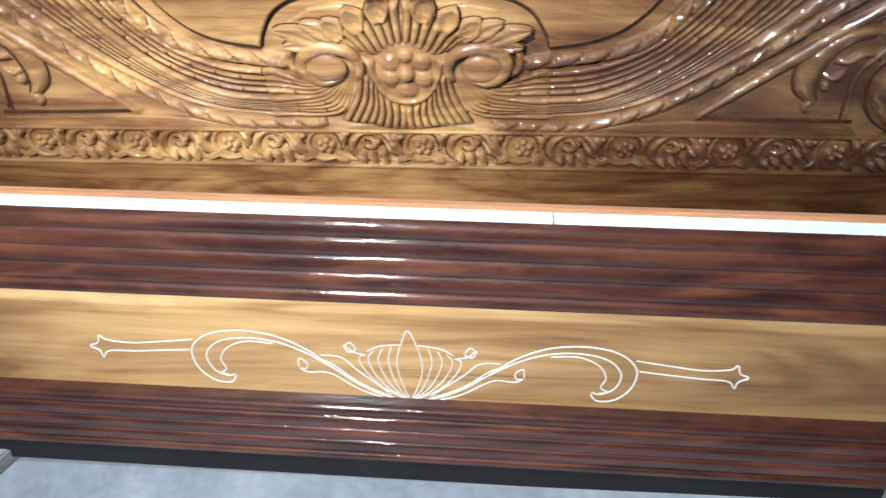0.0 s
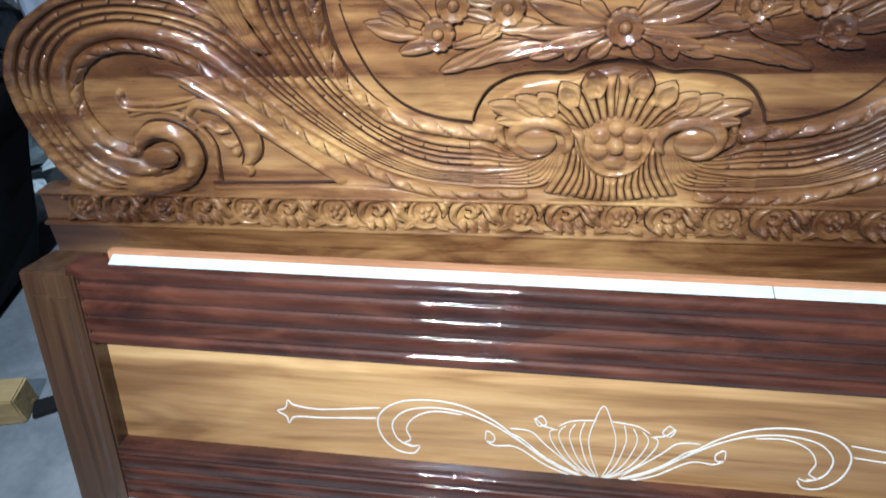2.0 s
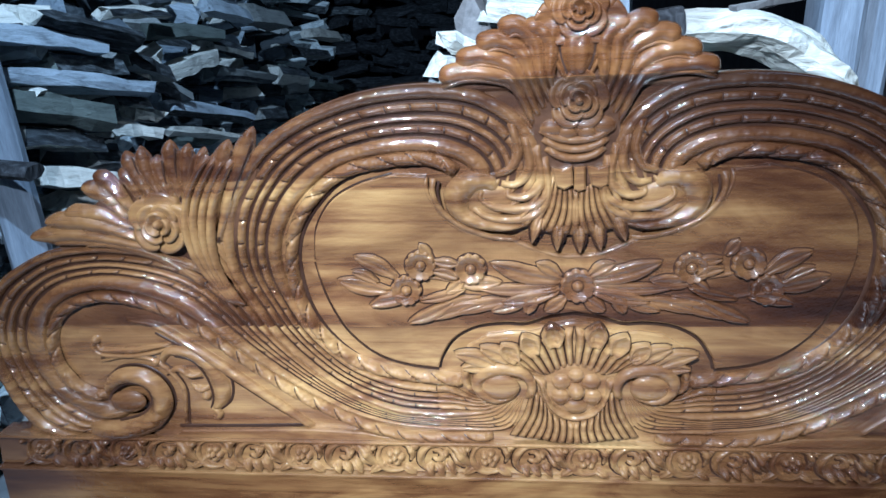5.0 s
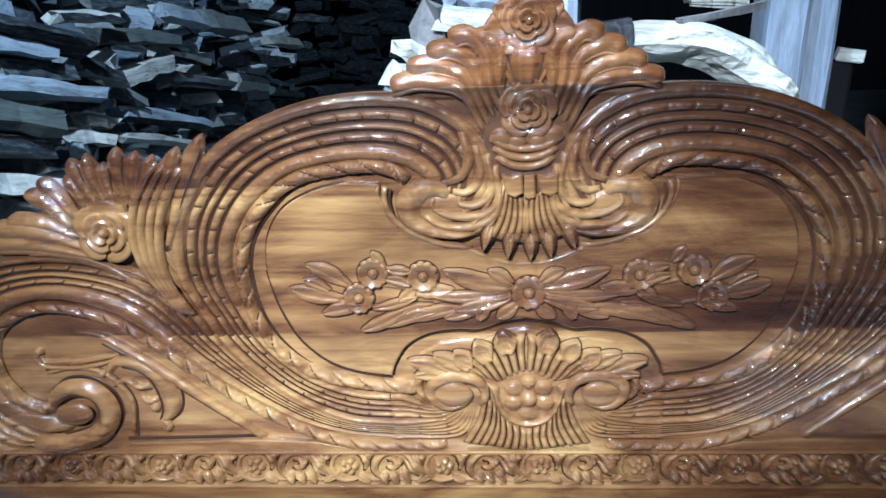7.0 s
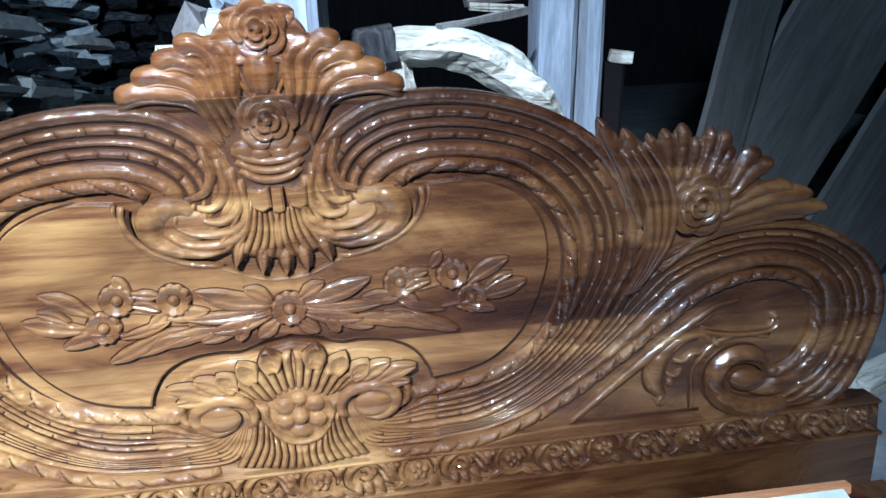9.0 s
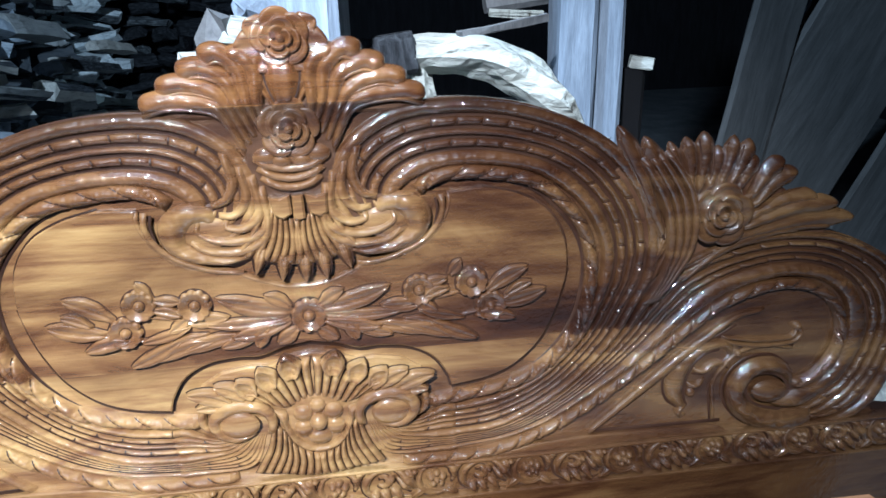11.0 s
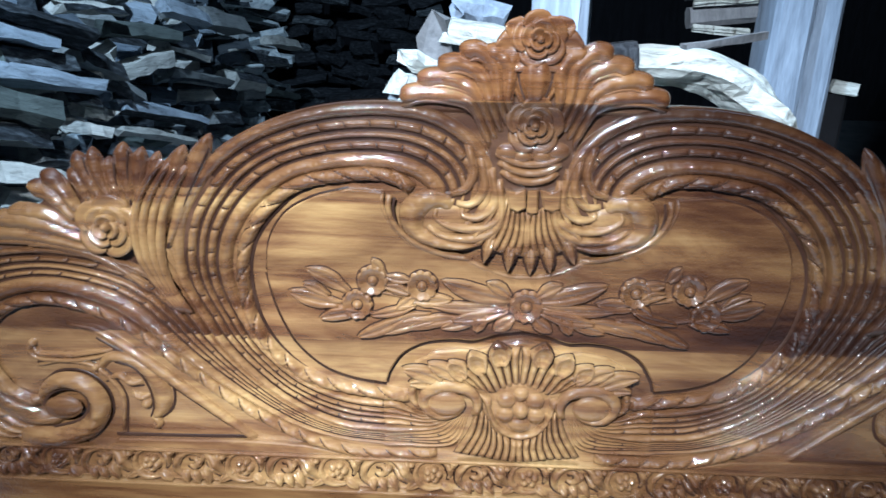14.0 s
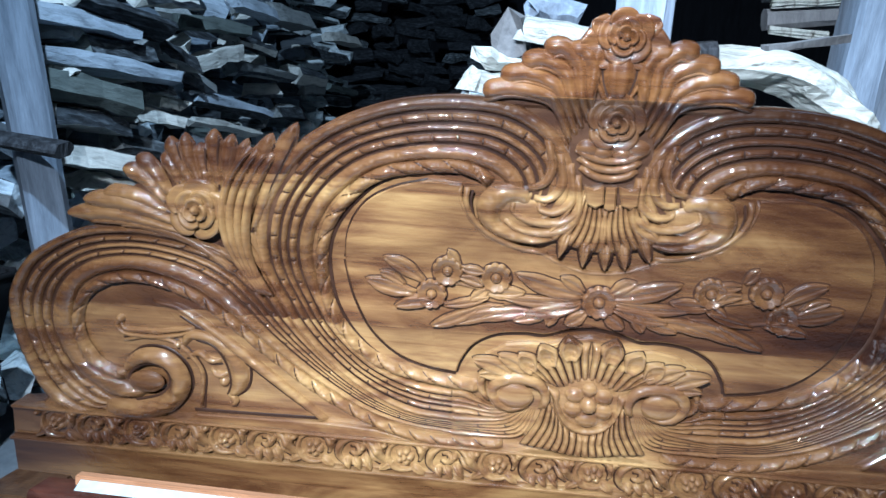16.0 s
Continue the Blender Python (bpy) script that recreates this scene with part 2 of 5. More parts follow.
def box(x0, x1, y0, y1, z0, z1, bevel=0.003):
    bm = bmesh.new()
    bmesh.ops.create_cube(bm, size=1)
    for v in bm.verts:
        v.co = Vector(((x0 + x1) / 2 + v.co.x * (x1 - x0), (y0 + y1) / 2 + v.co.y * (y1 - y0), (z0 + z1) / 2 + v.co.z * (z1 - z0)))
    if bevel:
        bmesh.ops.bevel(bm, geom=bm.edges[:], offset=bevel, segments=2, affect="EDGES")
    return bm


def thing(name, m, label, category, group="", kind=""):
    ob = new(name)
    ob.empty_display_size = 0.05
    ob.matrix_world = m
    return tagged(ob, label, category, group, kind)


def spline(pts, n):
    """n points evenly along a smooth curve through pts."""
    p = np.array(pts, float)
    p = np.vstack([2 * p[0] - p[1], p, 2 * p[-1] - p[-2]])
    out = []
    for i in range(1, len(p) - 2):
        t = np.linspace(0, 1, 24, endpoint=False)[:, None]
        a, b, c, d = p[i - 1], p[i], p[i + 1], p[i + 2]
        out.append(0.5 * (2 * b + (c - a) * t + (2 * a - 5 * b + 4 * c - d) * t ** 2 + (3 * b - a - 3 * c + d) * t ** 3))
    q = np.vstack(out + [p[-2][None]])
    s = np.r_[0, np.cumsum(np.linalg.norm(np.diff(q, axis=0), axis=1))]
    k = np.linspace(0, s[-1], n)
    return np.stack([np.interp(k, s, q[:, j]) for j in range(q.shape[1])], 1)


def pair(a, b, n):
    """Two edges followed side by side, so that their points stay opposite each other."""
    q = spline(np.hstack([np.array(a, float), np.array(b, float)]), n)
    return q[:, :2], q[:, 2:]


def grid_faces(n, m, flip=False, wrap=False):
    f = []
    for i in range(n - 1):
        for j in range(m if wrap else m - 1):
            k = (j + 1) % m
            q = (i * m + j, i * m + k, (i + 1) * m + k, (i + 1) * m + j)
            f.append(q[::-1] if flip else q)
    return f


def side(p, sx):
    p = np.array(p, float).copy()
    p[..., 0] *= -sx
    return p


# ---- the place: floor, walls, roof ----
fl = part("floor", box(-4.5, 4.5, -4.5, 6.5, -0.12, 0, 0), M_FLOOR)
tagged(fl, "grey trowelled cement floor with faint blotches", "floor", kind="structure")
for nm, b in (("wall_south", (-4.5, 4.5, -4.6, -4.5, 0, 3.4)), ("wall_north", (-4.5, 4.5, 6.5, 6.6, 0, 3.4)), ("wall_west", (-4.6, -4.5, -4.5, 6.5, 0, 3.4)), ("wall_east", (4.5, 4.6, -4.5, 6.5, 0, 3.4)), ("ceiling", (-4.5, 4.5, -4.5, 6.5, 3.4, 3.5))):
    tagged(part(nm, box(*b, 0), M_ROOM), "dark unlit boards closing the shed", nm.split("_")[0], kind="structure")


# ---- headboard ----
from mathutils.geometry import tessellate_polygon

BOARD = Matrix.Translation((0, 0, 0.63)) @ pose(0, 0, 0, -5.0)
head = thing("headboard", BOARD, "glossy varnished teak headboard carved with scrolls, roses and a shell", "headboard")
GY = 0.017          # the ground of the relief

OI = [(-0.085, -0.022), (-0.154, -0.008), (-0.209, 0.0), (-0.249, 0.005), (-0.295, 0.016), (-0.336, 0.036), (-0.368, 0.065), (-0.393, 0.096), (-0.411, 0.133), (-0.424, 0.169), (-0.43, 0.205), (-0.426, 0.237), (-0.415, 0.264), (-0.395, 0.295), (-0.364, 0.323), (-0.331, 0.343), (-0.289, 0.354), (-0.247, 0.359), (-0.206, 0.358), (-0.177, 0.351), (-0.156, 0.341), (-0.145, 0.331), (-0.14, 0.32), (-0.144, 0.31), (-0.158, 0.301), (-0.169, 0.307)]
OO = [(-0.062, -0.058), (-0.125, -0.053), (-0.206, -0.058), (-0.266, -0.054), (-0.322, -0.034), (-0.378, 0.0), (-0.428, 0.045), (-0.465, 0.089), (-0.493, 0.136), (-0.515, 0.176), (-0.523, 0.212), (-0.521, 0.253), (-0.511, 0.293), (-0.49, 0.33), (-0.454, 0.375), (-0.398, 0.411), (-0.332, 0.437), (-0.271, 0.45), (-0.202, 0.454), (-0.139, 0.447), (-0.086, 0.42), (-0.053, 0.381), (-0.045, 0.341), (-0.06, 0.298), (-0.099, 0.271), (-0.148, 0.274)]
SI = [(-0.060, -0.080), (-0.124, -0.077), (-0.205, -0.082), (-0.279, -0.074), (-0.345, -0.055), (-0.406, -0.022), (-0.466, 0.017), (-0.521, 0.057), (-0.571, 0.097), (-0.621, 0.131), (-0.667, 0.148), (-0.714, 0.157), (-0.752, 0.155), (-0.792, 0.142), (-0.821, 0.119), (-0.837, 0.085), (-0.839, 0.05), (-0.83, 0.019), (-0.813, -0.009), (-0.79, -0.027), (-0.76, -0.035), (-0.737, -0.048), (-0.712, -0.051), (-0.689, -0.044), (-0.68, -0.027), (-0.686, -0.013), (-0.708, -0.004), (-0.733, -0.01), (-0.749, -0.023)]
SO = [(-0.062, -0.058), (-0.125, -0.053), (-0.206, -0.058), (-0.266, -0.054), (-0.322, -0.034), (-0.378, 0.0), (-0.428, 0.045), (-0.465, 0.089), (-0.493, 0.136), (-0.526, 0.18), (-0.579, 0.211), (-0.652, 0.228), (-0.726, 0.233), (-0.802, 0.224), (-0.863, 0.199), (-0.911, 0.167), (-0.945, 0.116), (-0.952, 0.066), (-0.944, 0.016), (-0.928, -0.034), (-0.903, -0.08), (-0.859, -0.103), (-0.788, -0.109), (-0.721, -0.097), (-0.673, -0.068), (-0.651, -0.025), (-0.658, 0.01), (-0.691, 0.031), (-0.735, 0.029)]
ROPE_O = [(-0.164, 0.007), (-0.245, 0.017), (-0.286, 0.024), (-0.323, 0.036), (-0.35, 0.053), (-0.373, 0.075), (-0.391, 0.099), (-0.405, 0.127), (-0.413, 0.156), (-0.417, 0.188), (-0.415, 0.22), (-0.408, 0.249), (-0.393, 0.277), (-0.371, 0.303), (-0.346, 0.325), (-0.314, 0.34), (-0.28, 0.347), (-0.239, 0.352), (-0.206, 0.351), (-0.181, 0.343), (-0.165, 0.33)]
ROPE_S = [(-0.060, -0.090), (-0.123, -0.089), (-0.205, -0.092), (-0.251, -0.091), (-0.298, -0.081), (-0.345, -0.064), (-0.392, -0.041), (-0.439, -0.012), (-0.485, 0.021), (-0.531, 0.056), (-0.576, 0.091), (-0.622, 0.122), (-0.668, 0.14), (-0.715, 0.148), (-0.753, 0.145), (-0.785, 0.133), (-0.813, 0.11), (-0.827, 0.081), (-0.829, 0.049), (-0.82, 0.02), (-0.8, -0.007), (-0.774, -0.022), (-0.751, -0.024)]
GROOVE = [(-0.203, 0.031), (-0.246, 0.037), (-0.282, 0.048), (-0.31, 0.065), (-0.337, 0.092), (-0.355, 0.123), (-0.369, 0.159), (-0.379, 0.204), (-0.373, 0.253), (-0.347, 0.294), (-0.305, 0.318), (-0.255, 0.331)]
SHELL_CUT = [(-0.203, 0.031), (-0.197, 0.051), (-0.177, 0.081), (-0.143, 0.1), (-0.1, 0.106), (-0.07, 0.105), (-0.035, 0.116), (0.002, 0.122)]
CART_CUT = [(-0.209, 0.327), (-0.208, 0.306), (-0.194, 0.278), (-0.168, 0.253), (-0.13, 0.239), (-0.092, 0.234), (-0.07, 0.223), (-0.032, 0.209), (0.003, 0.206)]


def mirrored(pts):
    """A half outline and its reflection, in one run."""
    return list(pts) + [(-x, y) for x, y in reversed(pts[:-1])]


def plate(name, outline, y_front, y_back, bevel, parent, label="", mat=M_CARVED):
    """A flat cut-out of that outline with a small chamfer round its front."""
    bm = bmesh.new()
    p = np.array(outline, float)
    nxt, prv = np.roll(p, -1, 0), np.roll(p, 1, 0)
    d = nxt - prv
    nrm = np.stack([-d[:, 1], d[:, 0]], 1) / (np.linalg.norm(d, axis=1)[:, None] + 1e-9)
    area = 0.5 * np.sum(p[:, 0] * nxt[:, 1] - nxt[:, 0] * p[:, 1])
    ins = p + nrm * bevel * (1 if area > 0 else -1)
    rings = [[bm.verts.new((x, y, z)) for x, z in q] for q, y in ((ins, y_front), (p, y_front + bevel), (p, y_back))]
    n = len(p)
    for tri in tessellate_polygon([[Vector((x, z, 0)) for x, z in p]]):
        bm.faces.new([rings[0][i] for i in tri])
        bm.faces.new([rings[2][i] for i in reversed(tri)])
    for a, b in zip(rings, rings[1:]):
        for i in range(n):
            bm.faces.new((a[i], b[i], b[(i + 1) % n], a[(i + 1) % n]))
    return part(name, bm, mat, parent, label)


def ribbon(name, a, b, h, sx, parent, y0=GY, rope=0.0, slant=0.0, cut=0.5, m=11, flat=0.46, taper=0.03, label="", mat=M_CARVED, y1=None, full=False):
    """A rounded strand between two edges that run side by side; rope: length of its turns."""
    a, b = side(a, sx), side(b, sx)
    n = len(a)
    c = (a + b) / 2
    s = np.r_[0, np.cumsum(np.linalg.norm(np.diff(c, axis=0), axis=1))]
    w = np.linalg.norm(b - a, axis=1)
    verts = []
    ends = np.clip((s[-1] - s if full else np.minimum(s, s[-1] - s)) / (taper + 1e-6), 0, 1) ** 0.5
    ease = np.linspace(0, 1, n)
    base = np.full(n, y0) if y1 is None else y0 + (y1 - y0) * ease ** 2 * (3 - 2 * ease)
    for i in range(n):
        for j in range(m):
            q = 0.5 - 0.5 * math.cos(math.pi * j / (m - 1))
            hh = math.sin(math.pi * q) ** flat * min(h, 0.85 * w[i]) * ends[i]
            if rope:
                ph = (s[i] + slant * (q - 0.5) * w[i]) / rope
                ph -= math.floor(ph)
                hh *= 1 - cut * math.exp(-((min(ph, 1 - ph)) / 0.09) ** 2) - 0.18 * (ph - 0.5) ** 2
            x, z = a[i] + (b[i] - a[i]) * q
            hh *= 1 + 0.16 * noise.noise((x * 75, z * 75, h * 900)) + 0.09 * noise.noise((x * 210, z * 210, h * 500))
            verts.append((x, base[i] - hh, z))
    ob = mesh(name, verts, grid_faces(n, m, sx < 0), mat, parent, label)
    if rope:            # slanting knife cuts; their stain and shade are dark strips
        cut_v, cut_f = [], []
        for t in np.arange(rope, s[-1] - rope, rope):
            o = len(cut_v)
            for j in range(9):
                q = 0.10 + 0.80 * j / 8
                for d in (-0.0011, 0.0011):
                    i = min(n - 1, int(np.searchsorted(s, t - slant * (q - 0.5) * w[0] + d)))
                    x, z = a[i] + (b[i] - a[i]) * q
                    dx, dz = (c[min(i + 1, n - 1)] - c[i - 1])
                    ln = math.hypot(dx, dz) + 1e-9
                    k = (t - slant * (q - 0.5) * w[0] + d) - s[i]
                    hh = math.sin(math.pi * q) ** flat * min(h, 0.85 * w[i]) * ends[i] * (1 - 0.6 * cut)
                    cut_v.append((x + dx / ln * k, base[i] - hh - 0.0006, z + dz / ln * k))
            for j in range(8):
                cut_f.append((o + 2 * j, o + 2 * j + 1, o + 2 * j + 3, o + 2 * j + 2))
        tagged(mesh("knife_cut", cut_v, cut_f, M_GROOVE, ob, "", False), "dark knife cuts across the strand, stain and shade in the colour", kind="stuff")
    return ob


def tube(name, pts, r, parent, y0=GY, h=None, n=30, m=9, sx=1, r1=None, rm=None, rise=0.0, label="", mat=M_CARVED, rope=0.0, slant=0.9, blunt=False, point=0.0, flat=0.46):
    """A rounded strand along one line, from half-width r over rm to r1."""
    c = spline(pts, n)
    d = np.gradient(c, axis=0)
    d /= np.linalg.norm(d, axis=1)[:, None] + 1e-9
    nr = np.stack([-d[:, 1], d[:, 0]], 1)
    t = np.linspace(0, 1, n)
    r1 = r if r1 is None else r1
    rr = np.interp(t, [0, 0.5, 1], [r, (r + r1) / 2 if rm is None else rm, r1])
    if blunt:
        k = np.clip(t / 0.10, 0, 1)
        rr = rr * np.sqrt(1 - (1 - k) ** 2 + 1e-4)
    if point:
        rr = rr * (np.clip(t / point, 0, 1) ** 0.62 + 1e-3)
    a, b = c - nr * rr[:, None], c + nr * rr[:, None]
    hh = (2 * max(r, r1) if h is None else h)
    ob = ribbon(name, a, b, hh, sx, parent, y0, rope, slant, m=m, taper=0.012, label=label, mat=mat, flat=flat)
    return ob


def leaf(name, base, tip, width, h, parent, y0=GY, sx=1, bend=0.0, curl=0.0, label="", mat=M_CARVED, lobes=0, blunt=False, outline=0.0):
    """A carved leaf: pointed, hollowed along its midrib, its tip curling forward."""
    n, m = 15, 9
    b0, t0 = side([base, tip], sx)
    ax = t0 - b0
    L = np.linalg.norm(ax)
    ax = ax / L
    nr = np.array([-ax[1], ax[0]])
    verts = []
    for i in range(n):
        s = i / (n - 1)
        if blunt:
            w = width * (0.45 + 0.55 * math.sin(math.pi / 2 * min(1, s / 0.62)) if s < 0.62 else math.sqrt(max(0.0, 1 - ((s - 0.62) / 0.38) ** 2)))
        else:
            w = width * (math.sin(math.pi * min(1, s * 0.92 + 0.08) ** 0.75) ** 0.8) * (1 + 0.14 * lobes * math.sin(s * 20))
        for j in range(m):
            q = j / (m - 1) * 2 - 1
            p = b0 + ax * (s * L) + nr * (q * w / 2 + bend * sx * L * math.sin(math.pi * s))
            hh = h * (1 - abs(q) ** 2.4) * (0.35 + 0.65 * math.sin(math.pi * (0.12 + 0.8 * s))) - 0.45 * h * math.exp(-(q / 0.22) ** 2) * (1 - s * 0.6)
            hh += curl * s ** 3 * (1 - 0.4 * abs(q) ** 2)
            verts.append((p[0], y0 - max(hh, -0.001) if abs(q) < 1 and 0 < i else y0 - curl * s ** 3 * 0.4, p[1]))
    ob = mesh(name, verts, grid_faces(n, m, True), mat, parent, label)
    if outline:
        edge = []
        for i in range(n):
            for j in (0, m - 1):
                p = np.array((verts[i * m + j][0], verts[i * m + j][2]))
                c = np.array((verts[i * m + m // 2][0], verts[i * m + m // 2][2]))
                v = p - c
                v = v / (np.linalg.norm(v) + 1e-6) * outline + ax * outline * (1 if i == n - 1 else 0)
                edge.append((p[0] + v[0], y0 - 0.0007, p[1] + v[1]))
        mesh("incised_edge", edge, grid_faces(n, 2, True), M_GROOVE, ob, "dark edge round a leaf, its stain and shade in the colour")
    return ob


def blade(name, base, tip, width, h, parent, y0=GY, sx=1, bend=0.0, hollow=0.0, peak=0.5, rise=0.0, outline=0.0, notch=0.0, mat=M_CARVED):
    """A knife-cut leaf: upright edges, two cheeks parted by a midrib cut, or a hollowed cup; notch scallops its edge."""
    n, m = 19, 13
    b0, t0 = side([base, tip], sx)
    ax = t0 - b0
    L = np.linalg.norm(ax)
    ax = ax / L
    nr = np.array([-ax[1], ax[0]])
    verts = []
    for i in range(n):
        s = i / (n - 1)
        w = 0.30 + 0.70 * math.sin(math.pi / 2 * s / peak) if s < peak else max(0.0, (1 - s) / (1 - peak)) ** 0.62
        w *= width / 2 * (1 + notch * math.cos(s * 17))
        for j in range(m):
            q = -math.cos(math.pi * j / (m - 1))
            p = b0 + ax * (s * L) + nr * (q * w + bend * sx * L * math.sin(math.pi * s))
            edge = min(1.0, (1 - abs(q)) / 0.16) ** 0.5
            hh = h * edge * (1 - 0.55 * math.exp(-(q / 0.17) ** 2) * (1 - s) ** 0.3 * (hollow == 0) - hollow * max(0.0, 1 - (q / 0.72) ** 2) * math.sin(math.pi * min(1, 0.15 + 0.9 * s)))
            hh *= min(1.0, s / 0.08) ** 0.5 * min(1.0, (1 - s) / 0.05) ** 0.5
            verts.append((p[0], y0 - hh - rise * s * edge, p[1]))
    ob = mesh(name, verts, grid_faces(n, m, True), mat, parent)
    if outline:
        edge = []
        for i in range(n):
            c = np.array((verts[i * m + m // 2][0], verts[i * m + m // 2][2]))
            for j in (0, m - 1):
                p = np.array((verts[i * m + j][0], verts[i * m + j][2]))
                v = (p - c) / (np.linalg.norm(p - c) + 1e-6) * outline + ax * outline * (1 if i == n - 1 else 0)
                edge.append((p[0] + v[0], y0 - 0.0007, p[1] + v[1]))
        mesh("incised_edge", edge, grid_faces(n, 2, True), M_GROOVE, ob, "dark edge round a leaf, its stain and shade in the colour")
    return ob


def dome(name, c, rx, rz, h, parent, y0=GY, power=0.5, n=9, m=24, mat=M_CARVED, label="", turn=0.0):
    """A low boss with an oval foot."""
    verts = [(c[0], y0 - h, c[1])]
    faces = []
    for i in range(1, n):
        s = i / (n - 1)
        for j in range(m):
            t = 2 * math.pi * j / m
            x, z = rx * s * math.cos(t), rz * s * math.sin(t)
            verts.append((c[0] + x * math.cos(turn) - z * math.sin(turn), y0 - h * (1 - s ** 2) ** power, c[1] + x * math.sin(turn) + z * math.cos(turn)))
    for j in range(m):
        k = (j + 1) % m
        faces.append((0, 1 + j, 1 + k))
        for i in range(n - 2):
            o = 1 + i * m
            faces.append((o + j, o + m + j, o + m + k, o + k))
    return mesh(name, verts, faces, mat, parent, label)


def petal(name, c, ang, r0, r1, spread, y0, lift, parent, tilt=0.0, mat=M_CARVED):
    """A cupped rose petal with a thick rolled rim, one side lying over its neighbour."""
    n, m = 9, 13
    verts = []
    for i in range(n):
        s = i / (n - 1)
        for j in range(m):
            q = j / (m - 1) * 2 - 1
            r = r0 + (r1 - r0) * s * (1 - 0.40 * abs(q) ** 2.6)
            a = ang + spread * q
            y = y0 - lift * (0.25 + 0.75 * s ** 1.6) * (1 - 0.30 * q * q) - tilt * q + 0.35 * lift * max(0, s - 0.82) / 0.18
            verts.append((c[0] + r * math.cos(a), y, c[1] + r * math.sin(a)))
    for j in range(m):          # skirt down to the ground behind the rim
        q = j / (m - 1) * 2 - 1
        r = (r0 + (r1 - r0) * (1 - 0.40 * abs(q) ** 2.6)) * 0.97
        a = ang + spread * q
        verts.append((c[0] + r * math.cos(a), GY + 0.004, c[1] + r * math.sin(a)))
    return mesh(name, verts, grid_faces(n + 1, m), mat, parent)


def rose(c, R, parent, y0, turn=0.3):
    """A full carved rose: three whorls of overlapping petals about a bud."""
    # Dark disc behind the petals: shade of the hollows put into colour.
    dome("rose_heart", c, R * 0.80, R * 0.80, 0.006, parent, y0 + 0.004, 0.5, mat=M_GROOVE, label="dark disc for the shade in the hollows of a rose")
    for k, (n, r0, r1, lift) in enumerate(((5, 0.46, 1.02, 0.010), (4, 0.27, 0.70, 0.018), (3, 0.08, 0.42, 0.025))):
        for i in range(n):
            petal("petal", c, turn + k * 0.75 + 2 * math.pi * i / n, R * r0, R * r1, math.pi / n * 1.18, y0, lift * R / 0.05, parent, 0.0032 * R / 0.05)
    dome("bud", c, R * 0.17, R * 0.17, 0.022 * R / 0.05, parent, y0, 0.4, 6, 14)


def blossom(c, R, parent, y0=0.007):
    """A small open flower with a scalloped cup and a round eye."""
    n, m = 12, 72
    verts = [(c[0], y0 + 0.003, c[1])]
    faces = []
    for i in range(1, n):
        s = i / (n - 1)
        for j in range(m):
            t = 2 * math.pi * j / m + 0.2
            lobe = abs(math.cos(5.5 * t)) ** 0.7
            r = R * s * (1 + 0.15 * s * (lobe - 0.6))
            y = y0 + 0.003 - 0.0125 * max(0.0, s - 0.36) ** 0.75 * (0.80 + 0.20 * lobe) if s < 0.92 else 0.0072
            verts.append((c[0] + r * math.cos(t), y, c[1] + r * math.sin(t)))
    for j in range(m):
        k = (j + 1) % m
        faces.append((0, 1 + j, 1 + k))
        for i in range(n - 2):
            o = 1 + i * m
            faces.append((o + j, o + m + j, o + m + k, o + k))
    b = mesh("blossom", verts, faces, M_CARVED, parent)
    dome("flower_eye", c, R * 0.34, R * 0.34, 0.0100, b, y0 + 0.0028, 0.5, 12, 20)
    # Dark discs colour in the shade round the eye and behind the rim.
    dome("flower_ring", c, R * 0.47, R * 0.47, 0.0004, b, y0 + 0.0026, 0.5, 4, 30, M_GROOVE, "dark ring for the shade round the eye")
    dome("flower_shadow", c, R * 1.12, R * 1.12, 0.0012, b, 0.0068, 0.5, 4, 40, M_GROOVE, "dark disc for the shade round a flower")


# the sawn body of the board, its base and its legs
scroll = spline(SO[10:21], 40)[::-1]
arch = spline(OO[13:20], 30)
half = [(-0.968, -0.13), (-0.955, -0.10), (-0.915, -0.095)] + [tuple(p) for p in scroll] + [(-0.60, 0.26), (-0.585, 0.31), (-0.54, 0.33), (-0.50, 0.335)] + [tuple(p) for p in arch] + [(0.0, 0.452)]
plate("back_board", mirrored(half), GY, 0.052, 0.004, head)
plate("base_board", [(-0.97, -0.34), (0.97, -0.34), (0.97, -0.158), (-0.97, -0.158)], 0.004, 0.052, 0.003, head, "plain brown varnished board under the carving")
for sx in (-1, 1):
    part("leg", box(sx * 0.93 - 0.04, sx * 0.93 + 0.04, 0.006, 0.05, -0.632, -0.34), M_POST, head)

OVAL = [(0, 0.27), (0.27, 0.44), (0.44, 0.58), (0.58, 0.76), (0.76, 1.0)]
SWAN = [(0, 0.36), (0.36, 0.50), (0.50, 0.64), (0.64, 0.80), (0.80, 1.0)]
GAP = 0.0019


